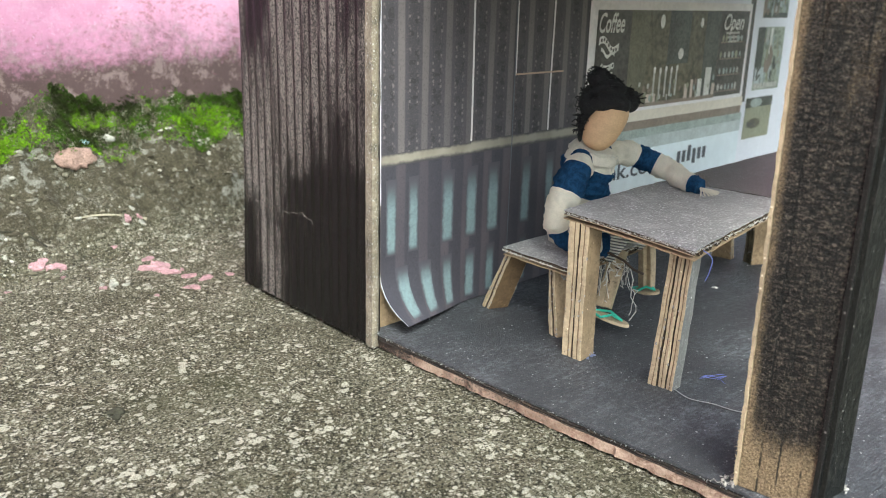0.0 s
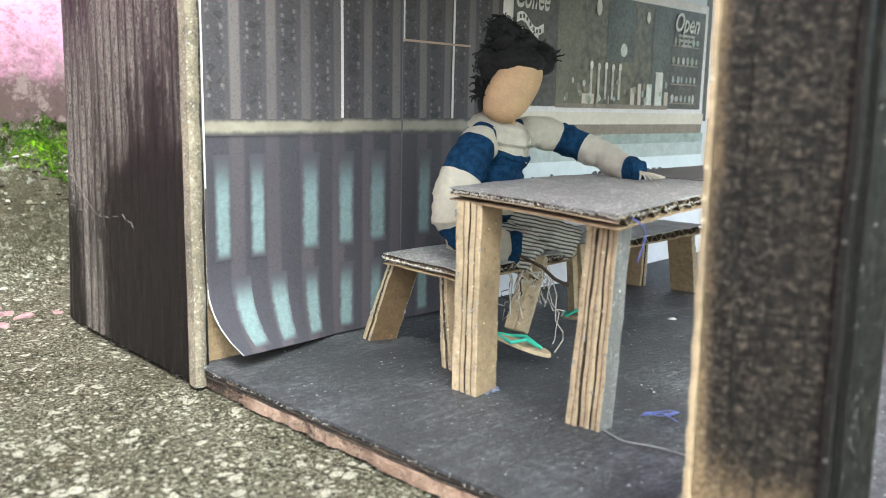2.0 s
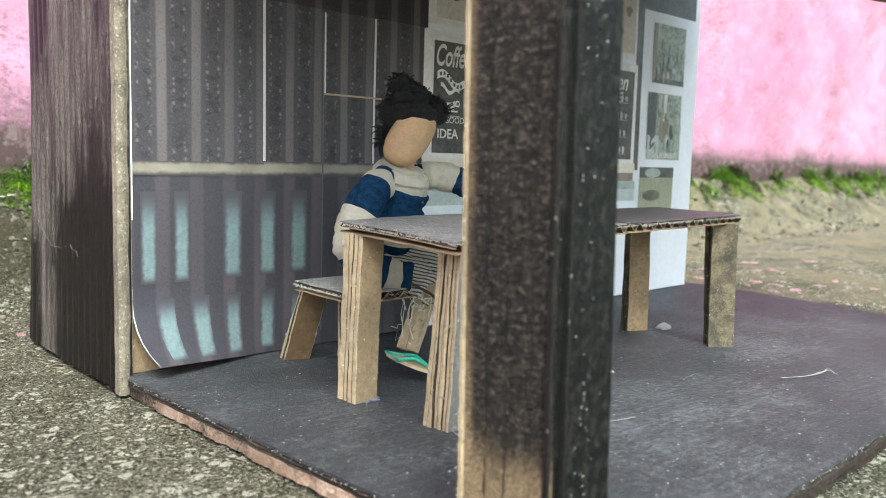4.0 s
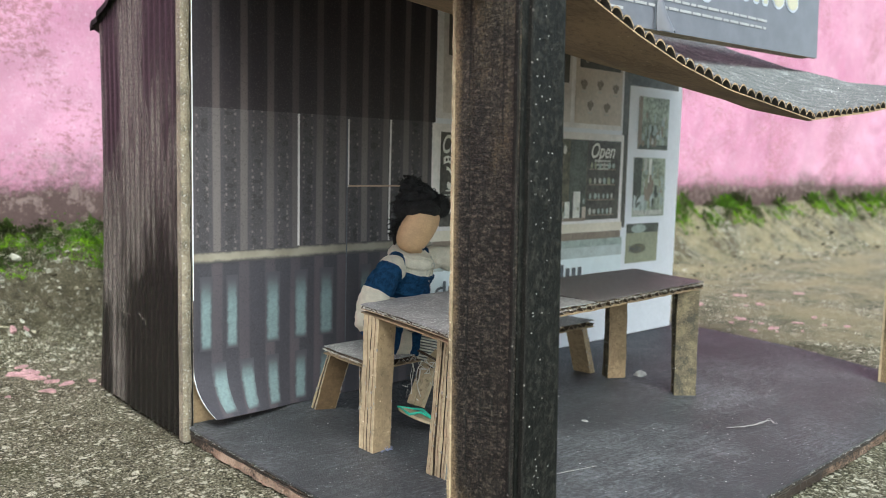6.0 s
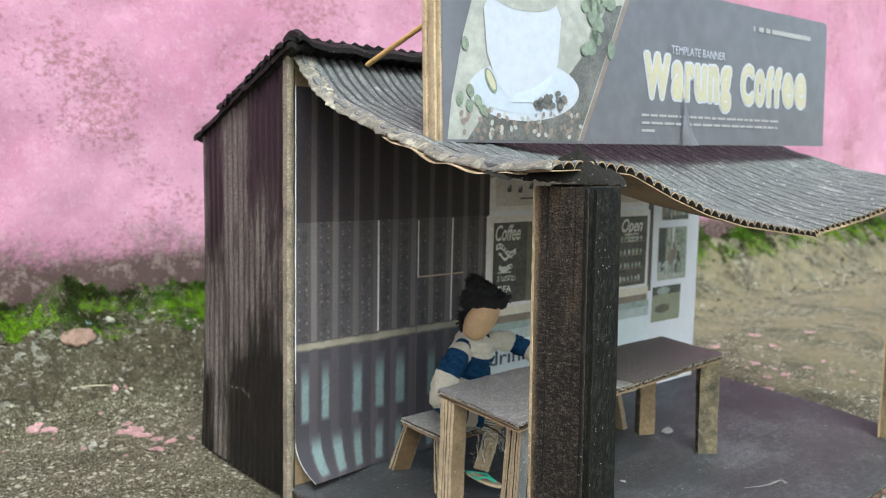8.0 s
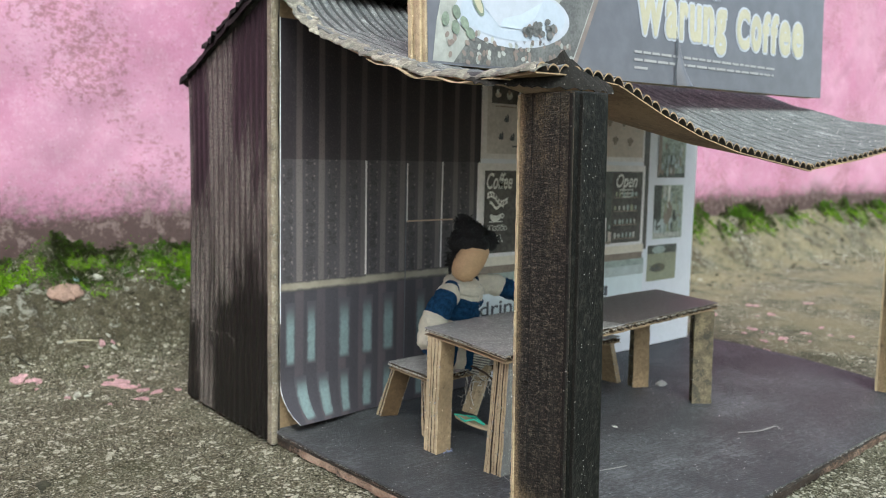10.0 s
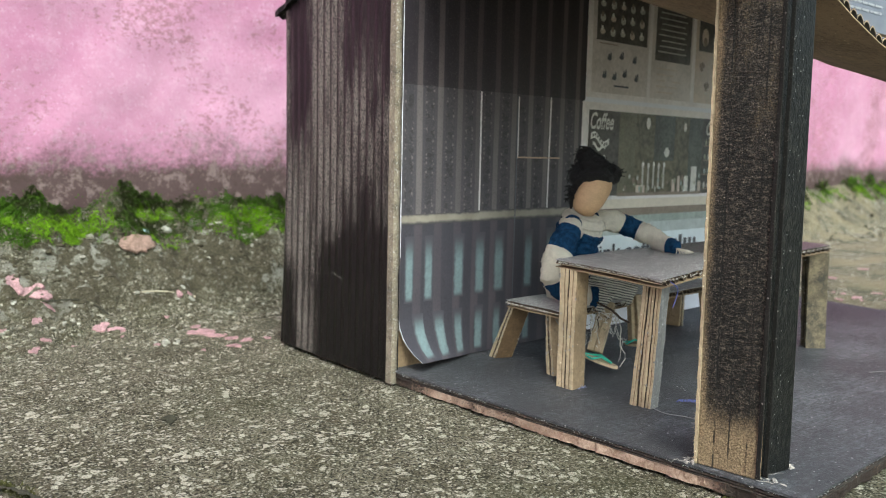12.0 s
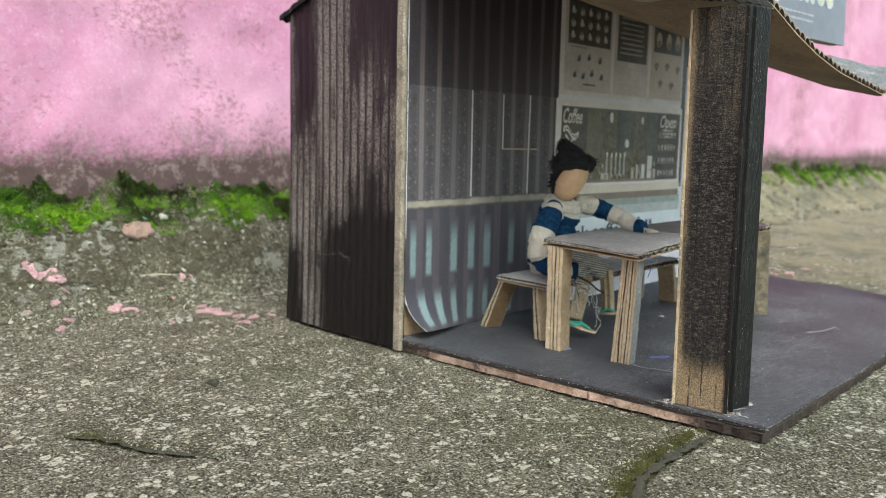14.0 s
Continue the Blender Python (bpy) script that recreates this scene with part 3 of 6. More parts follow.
# ---- mesh helpers ----
class Geo:
    """Vertices, faces and the material slot of each face."""

    def __init__(self):
        self.v, self.f, self.m = [], [], []

    def add(self, verts, faces, slot=0):
        n = len(self.v)
        self.v += [tuple(p) for p in verts]
        self.f += [tuple(n + i for i in q) for q in faces]
        self.m += [slot] * len(faces)
        return self

    def prism(self, poly, z0, z1, slot=0):
        n = len(poly)
        vs = [(x, y, z0) for x, y in poly] + [(x, y, z1) for x, y in poly]
        fs = [tuple(reversed(range(n))), tuple(range(n, 2 * n))]
        fs += [(i, (i + 1) % n, n + (i + 1) % n, n + i) for i in range(n)]
        return self.add(vs, fs, slot)

    def box(self, a, b, slot=0):
        return self.prism([(a[0], a[1]), (b[0], a[1]), (b[0], b[1]), (a[0], b[1])], a[2], b[2], slot)

    def hexa(self, low, high, slot=0):
        """Eight corners: four below, four above, in the same turn."""
        fs = [(3, 2, 1, 0), (4, 5, 6, 7), (0, 1, 5, 4), (1, 2, 6, 5), (2, 3, 7, 6), (3, 0, 4, 7)]
        return self.add(list(low) + list(high), fs, slot)

    def sheet(self, fn, us, vs, slot=0, thick=None):
        """A grid fn(u, v); with thick, a second skin at that offset and closed rims."""
        nu, nv = len(us), len(vs)
        top = [fn(u, v) for v in vs for u in us]
        fs = [(j * nu + i, j * nu + i + 1, (j + 1) * nu + i + 1, (j + 1) * nu + i) for j in range(nv - 1) for i in range(nu - 1)]
        if not thick:
            return self.add(top, fs, slot)
        n = nu * nv
        low = [tuple(Vector(p) + Vector(thick)) for p in top]
        allf = fs + [tuple(n + i for i in reversed(q)) for q in fs]
        for i in range(nu - 1):
            allf.append((i, n + i, n + i + 1, i + 1))
            k = (nv - 1) * nu + i
            allf.append((k + 1, n + k + 1, n + k, k))
        for j in range(nv - 1):
            k = j * nu
            allf.append((k + nu, n + k + nu, n + k, k))
            k = j * nu + nu - 1
            allf.append((k, n + k, n + k + nu, k + nu))
        return self.add(top + low, allf, slot)

    def tube(self, pts, radii, sides=8, slots=None, flat=1.0, caps=True):
        """A tube along pts; slots: a material slot for each stretch."""
        pts = [Vector(p) for p in pts]
        rings, n = [], len(pts)
        up = Vector((0.13, 0.21, 0.97))
        for i, p in enumerate(pts):
            d = (pts[min(i + 1, n - 1)] - pts[max(i - 1, 0)]).normalized()
            a = d.cross(up)
            if a.length < 0.05:
                a = d.cross(Vector((1, 0, 0)))
            a.normalize()
            b = d.cross(a)
            r = radii[i] if isinstance(radii, (list, tuple)) else radii
            rings.append([p + r * (math.cos(t) * a + flat * math.sin(t) * b) for t in [2 * math.pi * s / sides for s in range(sides)]])
        vs = [q for ring in rings for q in ring]
        for i in range(n - 1):
            fs = [(s, (s + 1) % sides, sides + (s + 1) % sides, sides + s) for s in range(sides)]
            base = len(self.v)
            if i == 0:
                first = base
                self.v += [tuple(q) for q in vs]
            self.f += [tuple(first + i * sides + q for q in face) for face in fs]
            self.m += [slots[i] if slots else 0] * sides
        if caps:
            self.f += [tuple(first + s for s in reversed(range(sides))), tuple(first + (n - 1) * sides + s for s in range(sides))]
            self.m += [slots[0] if slots else 0, slots[-1] if slots else 0]
        return self

    def blob(self, c, r, nu=24, nv=16, slot=0, rough=0.0, freq=300, turn=None):
        """An uneven ellipsoid."""
        vs, fs = [], []
        for j in range(nv + 1):
            for i in range(nu):
                a, b = 2 * math.pi * i / nu, math.pi * j / nv
                d = Vector((math.cos(a) * math.sin(b), math.sin(a) * math.sin(b), math.cos(b)))
                p = Vector((d.x * r[0], d.y * r[1], d.z * r[2]))
                if turn:
                    p = turn.to_3x3() @ p
                if rough:
                    p *= 1 + rough * noise.noise((p + Vector(c)) * freq)
                vs.append(p + Vector(c))
        for j in range(nv):
            for i in range(nu):
                fs.append((j * nu + i, (j + 1) * nu + i, (j + 1) * nu + (i + 1) % nu, j * nu + (i + 1) % nu))
        return self.add(vs, fs, slot)


def part(name, geo, mats, parent=None, label="", smooth=False, at=None):
    """Links a Geo as one mesh object, under parent if there is one."""
    me = bpy.data.meshes.new(name)
    me.from_pydata(geo.v, [], geo.f)
    for m in (mats if isinstance(mats, (list, tuple)) else [mats]):
        me.materials.append(m)
    me.polygons.foreach_set("material_index", geo.m)
    me.polygons.foreach_set("use_smooth", [smooth] * len(geo.f))
    me.update()
    if smooth:
        me.set_sharp_from_angle(angle=radians(48))
    ob = new(name, me)
    if parent:
        ob.parent = parent
    if at:
        ob.matrix_basis = at
    if label:
        ob["label"] = label
    return ob


def thing(name, place, label, category, group="", kind=""):
    """An Empty at the base of a thing that is made of parts."""
    ob = new(name)
    ob.empty_display_size = 0.01
    ob.matrix_basis = place
    return tagged(ob, label, category, group, kind)


def soft(ob, width, segments=2):
    mod = ob.modifiers.new("bevel", "BEVEL")
    mod.width, mod.segments, mod.limit_method = width, segments, "ANGLE"
    return ob


def lerp(a, b, t):
    return a + (b - a) * t


def curve_z(table, u):
    """Smooth values between the rows of a short table."""
    for (a, p), (b, q) in zip(table, table[1:]):
        if u <= b:
            t = max(0.0, (u - a) / (b - a))
            return lerp(p, q, t)
    return table[-1][1]


rng = np.random.default_rng(5)


@functools.lru_cache(None)
def lattice(seed):
    return np.random.default_rng(seed).uniform(-1, 1, (256, 256))


def field(x, y, scale, seed):
    """Smooth random field over arrays, about -1 to 1."""
    lat = lattice(seed)
    u, v = np.asarray(x) * scale + 1000, np.asarray(y) * scale + 1000
    i, j = np.floor(u).astype(int), np.floor(v).astype(int)
    a, b = u - i, v - j
    a, b = a * a * (3 - 2 * a), b * b * (3 - 2 * b)
    g = lambda p, q: lat[p % 256, q % 256]
    return (g(i, j) * (1 - a) + g(i + 1, j) * a) * (1 - b) + (g(i, j + 1) * (1 - a) + g(i + 1, j + 1) * a) * b


def wall_y(x):
    return 0.467 + 0.083 * x


CRACKS = [[(0.02, 0.218), (0.028, 0.208), (0.035, 0.189), (0.051, 0.168)], [(0.192, 0.0795), (0.172, 0.0785), (0.152, 0.0762), (0.136, 0.0725), (0.119, 0.062), (0.08, 0.03)]]


def ground_z(x, y):
    """Flat concrete that banks up to the foot of the wall."""
    x, y = np.asarray(x, float), np.asarray(y, float)
    s = wall_y(np.clip(x, -6, 6)) - y
    bank = np.interp(s, [0.0, 0.012, 0.032, 0.058, 0.085, 0.12], [0.062, 0.054, 0.033, 0.009, 0.002, 0.0])
    rough = np.clip((0.11 - s) / 0.05, 0, 1)
    z = bank + rough * (0.006 * field(x, y, 45, 1) + 0.004 * field(x, y, 130, 2) + 0.0016 * field(x, y, 290, 12))
    z = z + np.clip((0.4 - y) / 0.1, 0.25, 1) * 0.0006 * field(x, y, 90, 3) * (np.abs(x) < 2) + 0.0005 * field(x, y, 420, 4) * (np.abs(x) < 2)
    for line in CRACKS:
        for (ax, ay), (bx, by) in zip(line, line[1:]):
            t = np.clip(((x - ax) * (bx - ax) + (y - ay) * (by - ay)) / ((bx - ax) ** 2 + (by - ay) ** 2), 0, 1)
            d = np.hypot(x - ax - t * (bx - ax), y - ay - t * (by - ay))
            z = z - 0.0022 * np.exp(-((d / 0.0016) ** 2))
    return z - 0.0004


# ---- ground and wall ----
def far_steps(a, b, first):
    out, step, p = [], first, a
    while abs(p - a) < abs(b - a):
        step *= 1.35
        p += math.copysign(step, b - a)
        out.append(p)
    return out


gx = np.array(far_steps(-0.2, -60, 0.002)[::-1] + list(np.arange(-0.2, 0.62, 0.0016)) + far_steps(0.62, 60, 0.002))
gy = np.array(far_steps(-0.02, -60, 0.002)[::-1] + list(np.arange(-0.02, 0.5, 0.0016)) + far_steps(0.5, 60, 0.004))
GX, GY = np.meshgrid(gx, gy)
GZ = ground_z(GX, GY)
nu, nv = len(gx), len(gy)
idx = np.arange(nu * nv).reshape(nv, nu)
quads = np.stack([idx[:-1, :-1], idx[:-1, 1:], idx[1:, 1:], idx[1:, :-1]], -1).reshape(-1, 4)
me = bpy.data.meshes.new("ground")
me.from_pydata(np.stack([GX, GY, GZ], -1).reshape(-1, 3).tolist(), [], quads.tolist())
me.materials.append(CONCRETE)
me.polygons.foreach_set("use_smooth", [True] * len(me.polygons))
tagged(new("ground", me), "weathered grey-green concrete yard with pale grains", "ground", kind="structure")

g = Geo()
xs = far_steps(-0.3, -5, 0.01)[::-1] + list(np.arange(-0.3, 1.6, 0.006)) + far_steps(1.6, 6, 0.01)
zs = list(np.arange(-0.02, 0.34, 0.006)) + far_steps(0.34, 2.4, 0.01)
g.sheet(lambda u, v: (u, wall_y(u) + 0.0016 * float(field(u, v, 60, 7)) + 0.0022 * float(field(u, v, 14, 8)), v), xs, zs, thick=(0, 0.12, 0))
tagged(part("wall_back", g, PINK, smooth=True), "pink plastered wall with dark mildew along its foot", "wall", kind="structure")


def moss_patch(name, x0, x1, count, size, lo, hi, cover, seed, label):
    """Tiny leaves over the foot of the wall and the top of the bank."""
    r = np.random.default_rng(seed)
    x = r.uniform(x0, x1, count)
    up = r.uniform(0, 1, count)
    edge = np.abs(up - 0.42) / np.where(up > 0.42, 0.58, 0.42)
    lush = 0.55 + 0.55 * field(x, up * 0.04, 32, seed) + 0.35 * field(x, up * 0.04, 110, seed + 1) + 0.3 * field(x, up * 0.04, 380, seed + 2) - cover
    keep = r.uniform(0, 1, count) < np.clip(lush - 0.8 * edge ** np.where(up > 0.42, 1.25, 1.8), 0, 1) ** 1.3
    x, up = x[keep], up[keep]
    s = np.interp(up, [0, 0.55, 1], [lo, 0.003, 0.0])
    y = wall_y(x) - s
    z = ground_z(x, y) + np.clip(up - 0.55, 0, 1) / 0.45 * hi
    lump = 0.0035 * np.clip(field(x, up * 0.04, 150, seed + 3) + 0.5, 0, 1.5)
    y, z = y - lump * 0.8, z + lump * 0.5
    n = len(x)
    d = r.normal(0, 1, (n, 3)) + np.array([-0.2, -0.8, 0.8])
    d /= np.linalg.norm(d, axis=1)[:, None]
    w = np.cross(d, r.normal(0, 1, (n, 3)))
    w /= np.linalg.norm(w, axis=1)[:, None]
    ln = size * r.uniform(0.5, 1.3, n)[:, None]
    p = np.stack([x, y, z], -1)
    vs = np.stack([p - w * ln * 0.25, p + w * ln * 0.25, p + d * ln], 1).reshape(-1, 3)
    gg = Geo()
    gg.v, gg.f, gg.m = vs.tolist(), np.arange(3 * n).reshape(-1, 3).tolist(), [0] * n
    tagged(part(name, gg, MOSS), label, "moss", kind="stuff")


moss_patch("moss", -0.12, 0.34, 260000, 0.0015, 0.027, 0.0065, -0.14, 21, "bright green moss cushions at the foot of the wall")
moss_patch("moss", 0.6, 2.2, 150000, 0.003, 0.034, 0.012, 0.02, 31, "scattered green moss tufts along the pink wall")
# soil and moss fill the cracks
for line, wide in zip(CRACKS, (0.0011, 0.0018)):
    r = random.Random(len(line))
    g = Geo()
    pts = []
    for (ax, ay), (bx, by) in zip(line, line[1:]):
        for i in range(14):
            pts.append((lerp(ax, bx, i / 14) + r.uniform(-0.0005, 0.0005), lerp(ay, by, i / 14) + r.uniform(-0.0005, 0.0005)))
    n = len(pts)
    for i, (x, y) in enumerate(pts):
        taper = min(1.0, 6 * (n - i) / n, 8 * (i + 1) / n)
        w = wide * taper * r.uniform(0.35, 1.3)
        a, b_ = pts[max(0, i - 1)], pts[min(n - 1, i + 1)]
        dx, dy = b_[0] - a[0], b_[1] - a[1]
        ln = math.hypot(dx, dy) or 1
        nx, ny = -dy / ln * w, dx / ln * w
        g.v += [(x - nx, y - ny, -0.0002), (x, y, -0.0001 + r.uniform(0, 0.0005)), (x + nx, y + ny, -0.0002)]
        if i:
            k = 3 * i
            g.f += [(k - 3, k - 2, k + 1, k), (k - 2, k - 1, k + 2, k + 1)]
            g.m += [0, 0]
    tagged(part("crack_soil", g, PEBBLE), "dark damp soil filling a crack in the concrete", "soil", kind="stuff")


def crack_moss(line, count, reach, side, seed, label):
    """A low felt of olive moss beside a crack."""
    r = np.random.default_rng(seed)
    a, b = np.array(line[:-1]), np.array(line[1:])
    k = r.integers(0, len(a), count)
    t = r.uniform(0, 1, count)[:, None]
    d = b[k] - a[k]
    across = np.stack([-d[:, 1], d[:, 0]], -1) / np.linalg.norm(d, axis=1)[:, None]
    off = side * np.abs(r.normal(0, reach, count)) + r.normal(0, 0.0006, count)
    p = a[k] + d * t + across * off[:, None]
    keep = field(p[:, 0], p[:, 1], 260, seed) + 0.5 * field(p[:, 0], p[:, 1], 700, seed + 1) + 0.35 > r.uniform(0, 1, count) * 0.8
    p = p[keep]
    n = len(p)
    z = ground_z(p[:, 0], p[:, 1])
    up = r.normal(0, 0.6, (n, 3)) + np.array([0, 0, 1.0])
    w = np.cross(up, r.normal(0, 1, (n, 3)))
    w /= np.linalg.norm(w, axis=1)[:, None]
    ln = r.uniform(0.0003, 0.0008, n)[:, None]
    q = np.concatenate([p, z[:, None]], 1)
    gg = Geo()
    gg.v = np.stack([q - w * ln * 0.5, q + w * ln * 0.5, q + up * ln], 1).reshape(-1, 3).tolist()
    gg.f, gg.m = np.arange(3 * n).reshape(-1, 3).tolist(), [0] * n
    tagged(part("moss", gg, CRACK_MOSS), label, "moss", kind="stuff")


crack_moss(CRACKS[0][:3], 2600, 0.0011, 1, 51, "dark olive moss growing in a crack of the concrete")
crack_moss(CRACKS[1], 15000, 0.0035, -1, 53, "olive moss along a joint of the concrete")

# ---- the cardboard kiosk ----
kiosk = thing("cardboard_kiosk", pose(0, 0, 0), "handmade black-painted cardboard coffee kiosk model on concrete", "model house")


def outline(pts, step=0.006, jag=0.0005, seed=1):
    """Points along a closed outline, a little frayed."""
    r, out = random.Random(seed), []
    for (ax, ay), (bx, by) in zip(pts, pts[1:] + pts[:1]):
        n = max(1, int(math.hypot(bx - ax, by - ay) / step))
        for i in range(n):
            t = i / n
            out.append((lerp(ax, bx, t) + r.uniform(-jag, jag), lerp(ay, by, t) + r.uniform(-jag, jag)))
    return out


BASE = [(0.1755, 0.3), (0.1785, 0.231), (0.1855, 0.145), (0.194, 0.062), (0.289, 0.0695), (0.361, 0.0765), (0.42, 0.082), (0.492, 0.09), (0.502, 0.125), (0.515, 0.18), (0.518, 0.235), (0.512, 0.3)]


def inset(pts, d):
    c = (0.345, 0.19)
    return [(x + math.copysign(d, c[0] - x), y + math.copysign(d, c[1] - y)) for x, y in pts]


base = part("base", Geo().prism(outline(BASE, 0.003, 0.0002, 3), 0.0056, 0.0064), FLOOR_MAT, kiosk, "charcoal-sprayed floor board")
# Recessed cores use the dark shade colour between the liners.
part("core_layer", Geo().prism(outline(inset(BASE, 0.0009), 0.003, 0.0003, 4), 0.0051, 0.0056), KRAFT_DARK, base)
part("middle_liner", Geo().prism(outline(inset(BASE, 0.0002), 0.0025, 0.0004, 5), 0.0046, 0.0051), SOOTED, base)
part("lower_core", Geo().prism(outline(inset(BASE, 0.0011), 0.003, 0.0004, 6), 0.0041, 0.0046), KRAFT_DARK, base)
part("inner_liner", Geo().prism(outline(inset(BASE, 0.0003), 0.003, 0.0003, 8), 0.0036, 0.0041), SOOTED, base)
part("bottom_liner", Geo().prism(outline(inset(BASE, -0.0004), 0.0022, 0.0006, 7), 0.0005, 0.0035), PEACH, base, "frayed peach-brown lower layer")

# Dark inset plate; its colour stands in for the contact shadow.
part("sole", Geo().prism(outline(inset(BASE, 0.006), 0.02, 0.001, 9), -0.0006, 0.0016), KRAFT_DARK, base)

# side wall with its sloping top, fluted face outwards


def side_face(u, v):
    y = lerp(0.2342, 0.3275 - 0.0035 * v, u)
    top = lerp(0.1975, 0.1635, u)
    z = lerp(0.0015, top, v)
    x = lerp(0.1768, 0.1735 + 0.0014 * v, u) + 0.00022 * math.sin(2 * math.pi * y / 0.0058) + 0.0012 * math.sin(math.pi * v) * u
    return (x, y, z)


us = [i / 120 for i in range(121)]
vs = [i / 24 for i in range(25)]
part("side_wall", Geo().sheet(side_face, us, vs, thick=(0.0032, 0.0003, 0)), SIDE, kiosk, "black-sprayed cardboard wall with rubbed flutes", True)
SCRATCH = plain("pale_paper_crease", (0.13, 0.115, 0.1), 0.8, 0.3, 400, 0)
for line in ([(0.97, 0.31), (0.86, 0.272), (0.78, 0.243), (0.71, 0.225), (0.6, 0.222), (0.5, 0.228), (0.43, 0.215), (0.4, 0.205)], [(0.97, 0.245), (0.85, 0.232), (0.71, 0.226)], [(0.97, 0.452), (0.84, 0.432), (0.78, 0.428)]):
    g = Geo()
    g.tube([Vector(side_face(u, v)) + Vector((-0.00005, 0, 0.0003 * math.sin(u * 90))) for a, b in zip(line, line[1:]) for u, v in [(lerp(a[0], b[0], t), lerp(a[1], b[1], t)) for t in (0, 0.33, 0.66)]], 0.00013, 5, caps=False)
    part("crease", g, SCRATCH, kiosk, "pale torn crease in the paint")
# folded front edge of the side wall
g = Geo()
g.sheet(lambda u, v: (0.1759 + 0.0047 * u, 0.2334 - 0.0007 * math.sin(math.pi * min(1, u * 1.15)) + 0.0016 * u + 0.00012 * math.sin(v * 37) + 0.0001 * math.sin(v * 91), lerp(0.001, 0.198, v)), [i / 8 for i in range(9)], [i / 60 for i in range(61)], thick=(0, 0.004, 0))
part("corner_edge", g, EDGE, kiosk, "grimy folded cardboard corner", True)


def print_y(x):
    return 0.2405 + 0.07 * (x - 0.25)


def slab(name, x0, x1, z0, z1, off, thick, mat, label=""):
    g = Geo()
    a, b = print_y(x0) + off, print_y(x1) + off
    g.hexa([(x0, a, z0), (x1, b, z0), (x1, b + thick, z0), (x0, a + thick, z0)], [(x0, a, z1), (x1, b, z1), (x1, b + thick, z1), (x0, a + thick, z1)])
    return part(name, g, mat, kiosk, label)


slab("front_wall", 0.1795, 0.501, 0.0066, 0.196, 0.0012, 0.003, KRAFT, "bare brown cardboard front panel")
part("side_wall", Geo().hexa([(0.498, 0.2625, 0.0066), (0.501, 0.2625, 0.0066), (0.4995, 0.34, 0.0066), (0.4965, 0.34, 0.0066)], [(0.498, 0.2625, 0.196), (0.501, 0.2625, 0.196), (0.4995, 0.34, 0.163), (0.4965, 0.34, 0.163)]), SIDE, kiosk)
part("back_wall", Geo().hexa([(0.177, 0.325, 0.0015), (0.4965, 0.337, 0.0015), (0.4965, 0.34, 0.0015), (0.177, 0.328, 0.0015)], [(0.177, 0.325, 0.163), (0.4965, 0.337, 0.163), (0.4965, 0.34, 0.163), (0.177, 0.328, 0.163)]), BLACK, kiosk)

# back roof slope: two dark ragged layers
r = random.Random(8)


def roof_fn(lift, over):
    rag = [r.uniform(-1, 1) for _ in range(60)]

    def fn(u, v):
        k = int(v * 40) % 60
        x = lerp(0.1728 - over + 0.0009 * rag[k] * (1 - min(1, u * 8)), 0.507 + over, u)
        y = lerp(0.226, 0.332 + over * 2, v) + 0.016 * u
        z = lerp(0.2015, 0.1635, v) + lift + 0.0008 * math.sin(2 * math.pi * x / 0.0064) + 0.0006 * rag[(k + 7) % 60] * (u < 0.02)
        return (x, y, z)
    return fn


grid_u = [i / 160 for i in range(161)]
roof = part("roof", Geo().sheet(roof_fn(0, 0), grid_u, [i / 24 for i in range(25)], thick=(0, 0, -0.0025)), BLACK, kiosk, "ragged black cardboard back roof")
g = Geo()
g.sheet(lambda u, v: Vector(roof_fn(0.0022, 0.0)(u, v * 0.68)) + Vector((-0.0006, 0, 0.001 * math.sin(v * 70))), grid_u, [i / 24 for i in range(25)], thick=(0, 0, -0.0018))
part("roof_layer", g, BLACK, roof)
g = Geo()
g.sheet(lambda u, v: (lerp(0.176, 0.508, u), lerp(0.2225, 0.2375, v) + 0.016 * u, 0.2035 - 0.00045 * ((v - 0.5) * 5) ** 2 + 0.0005 * math.sin(u * 40) + 0.0005 * math.sin(u * 97) + 0.004 * max(0, 1 - abs(u - 0.004) * 60)), grid_u, [i / 6 for i in range(7)], thick=(0, 0, -0.0022))
part("ridge_strip", g, BLACK, roof)

# awning: exposed flutes above a flat liner, sagging between the posts
LEFT = [(0.0, 0.196), (0.1, 0.184), (0.19, 0.1755), (0.4, 0.1635), (0.65, 0.153), (0.85, 0.149), (1.0, 0.1495)]
FRONT = [(0.182, 0.152), (0.2, 0.1525), (0.219, 0.151), (0.242, 0.143), (0.263, 0.137), (0.288, 0.132), (0.344, 0.1255), (0.393, 0.131), (0.44, 0.138), (0.5, 0.146)]


def awning_xyz(u, v, lift=0.0):
    x = lerp(lerp(0.1805, 0.183, v) - 0.002 * math.sin(v * 9), 0.502, u)
    ridge = 0.2325 + 0.075 * (x - 0.18)
    front = 0.0815 + 0.035 * (x - 0.19) + (0.004 if u > 0.5 else 0.0) * v
    y = lerp(ridge, front, v)
    z = curve_z(LEFT, v) + (curve_z(FRONT, x) - 0.1495) * v ** 1.6
    return Vector((x, y, z + lift))


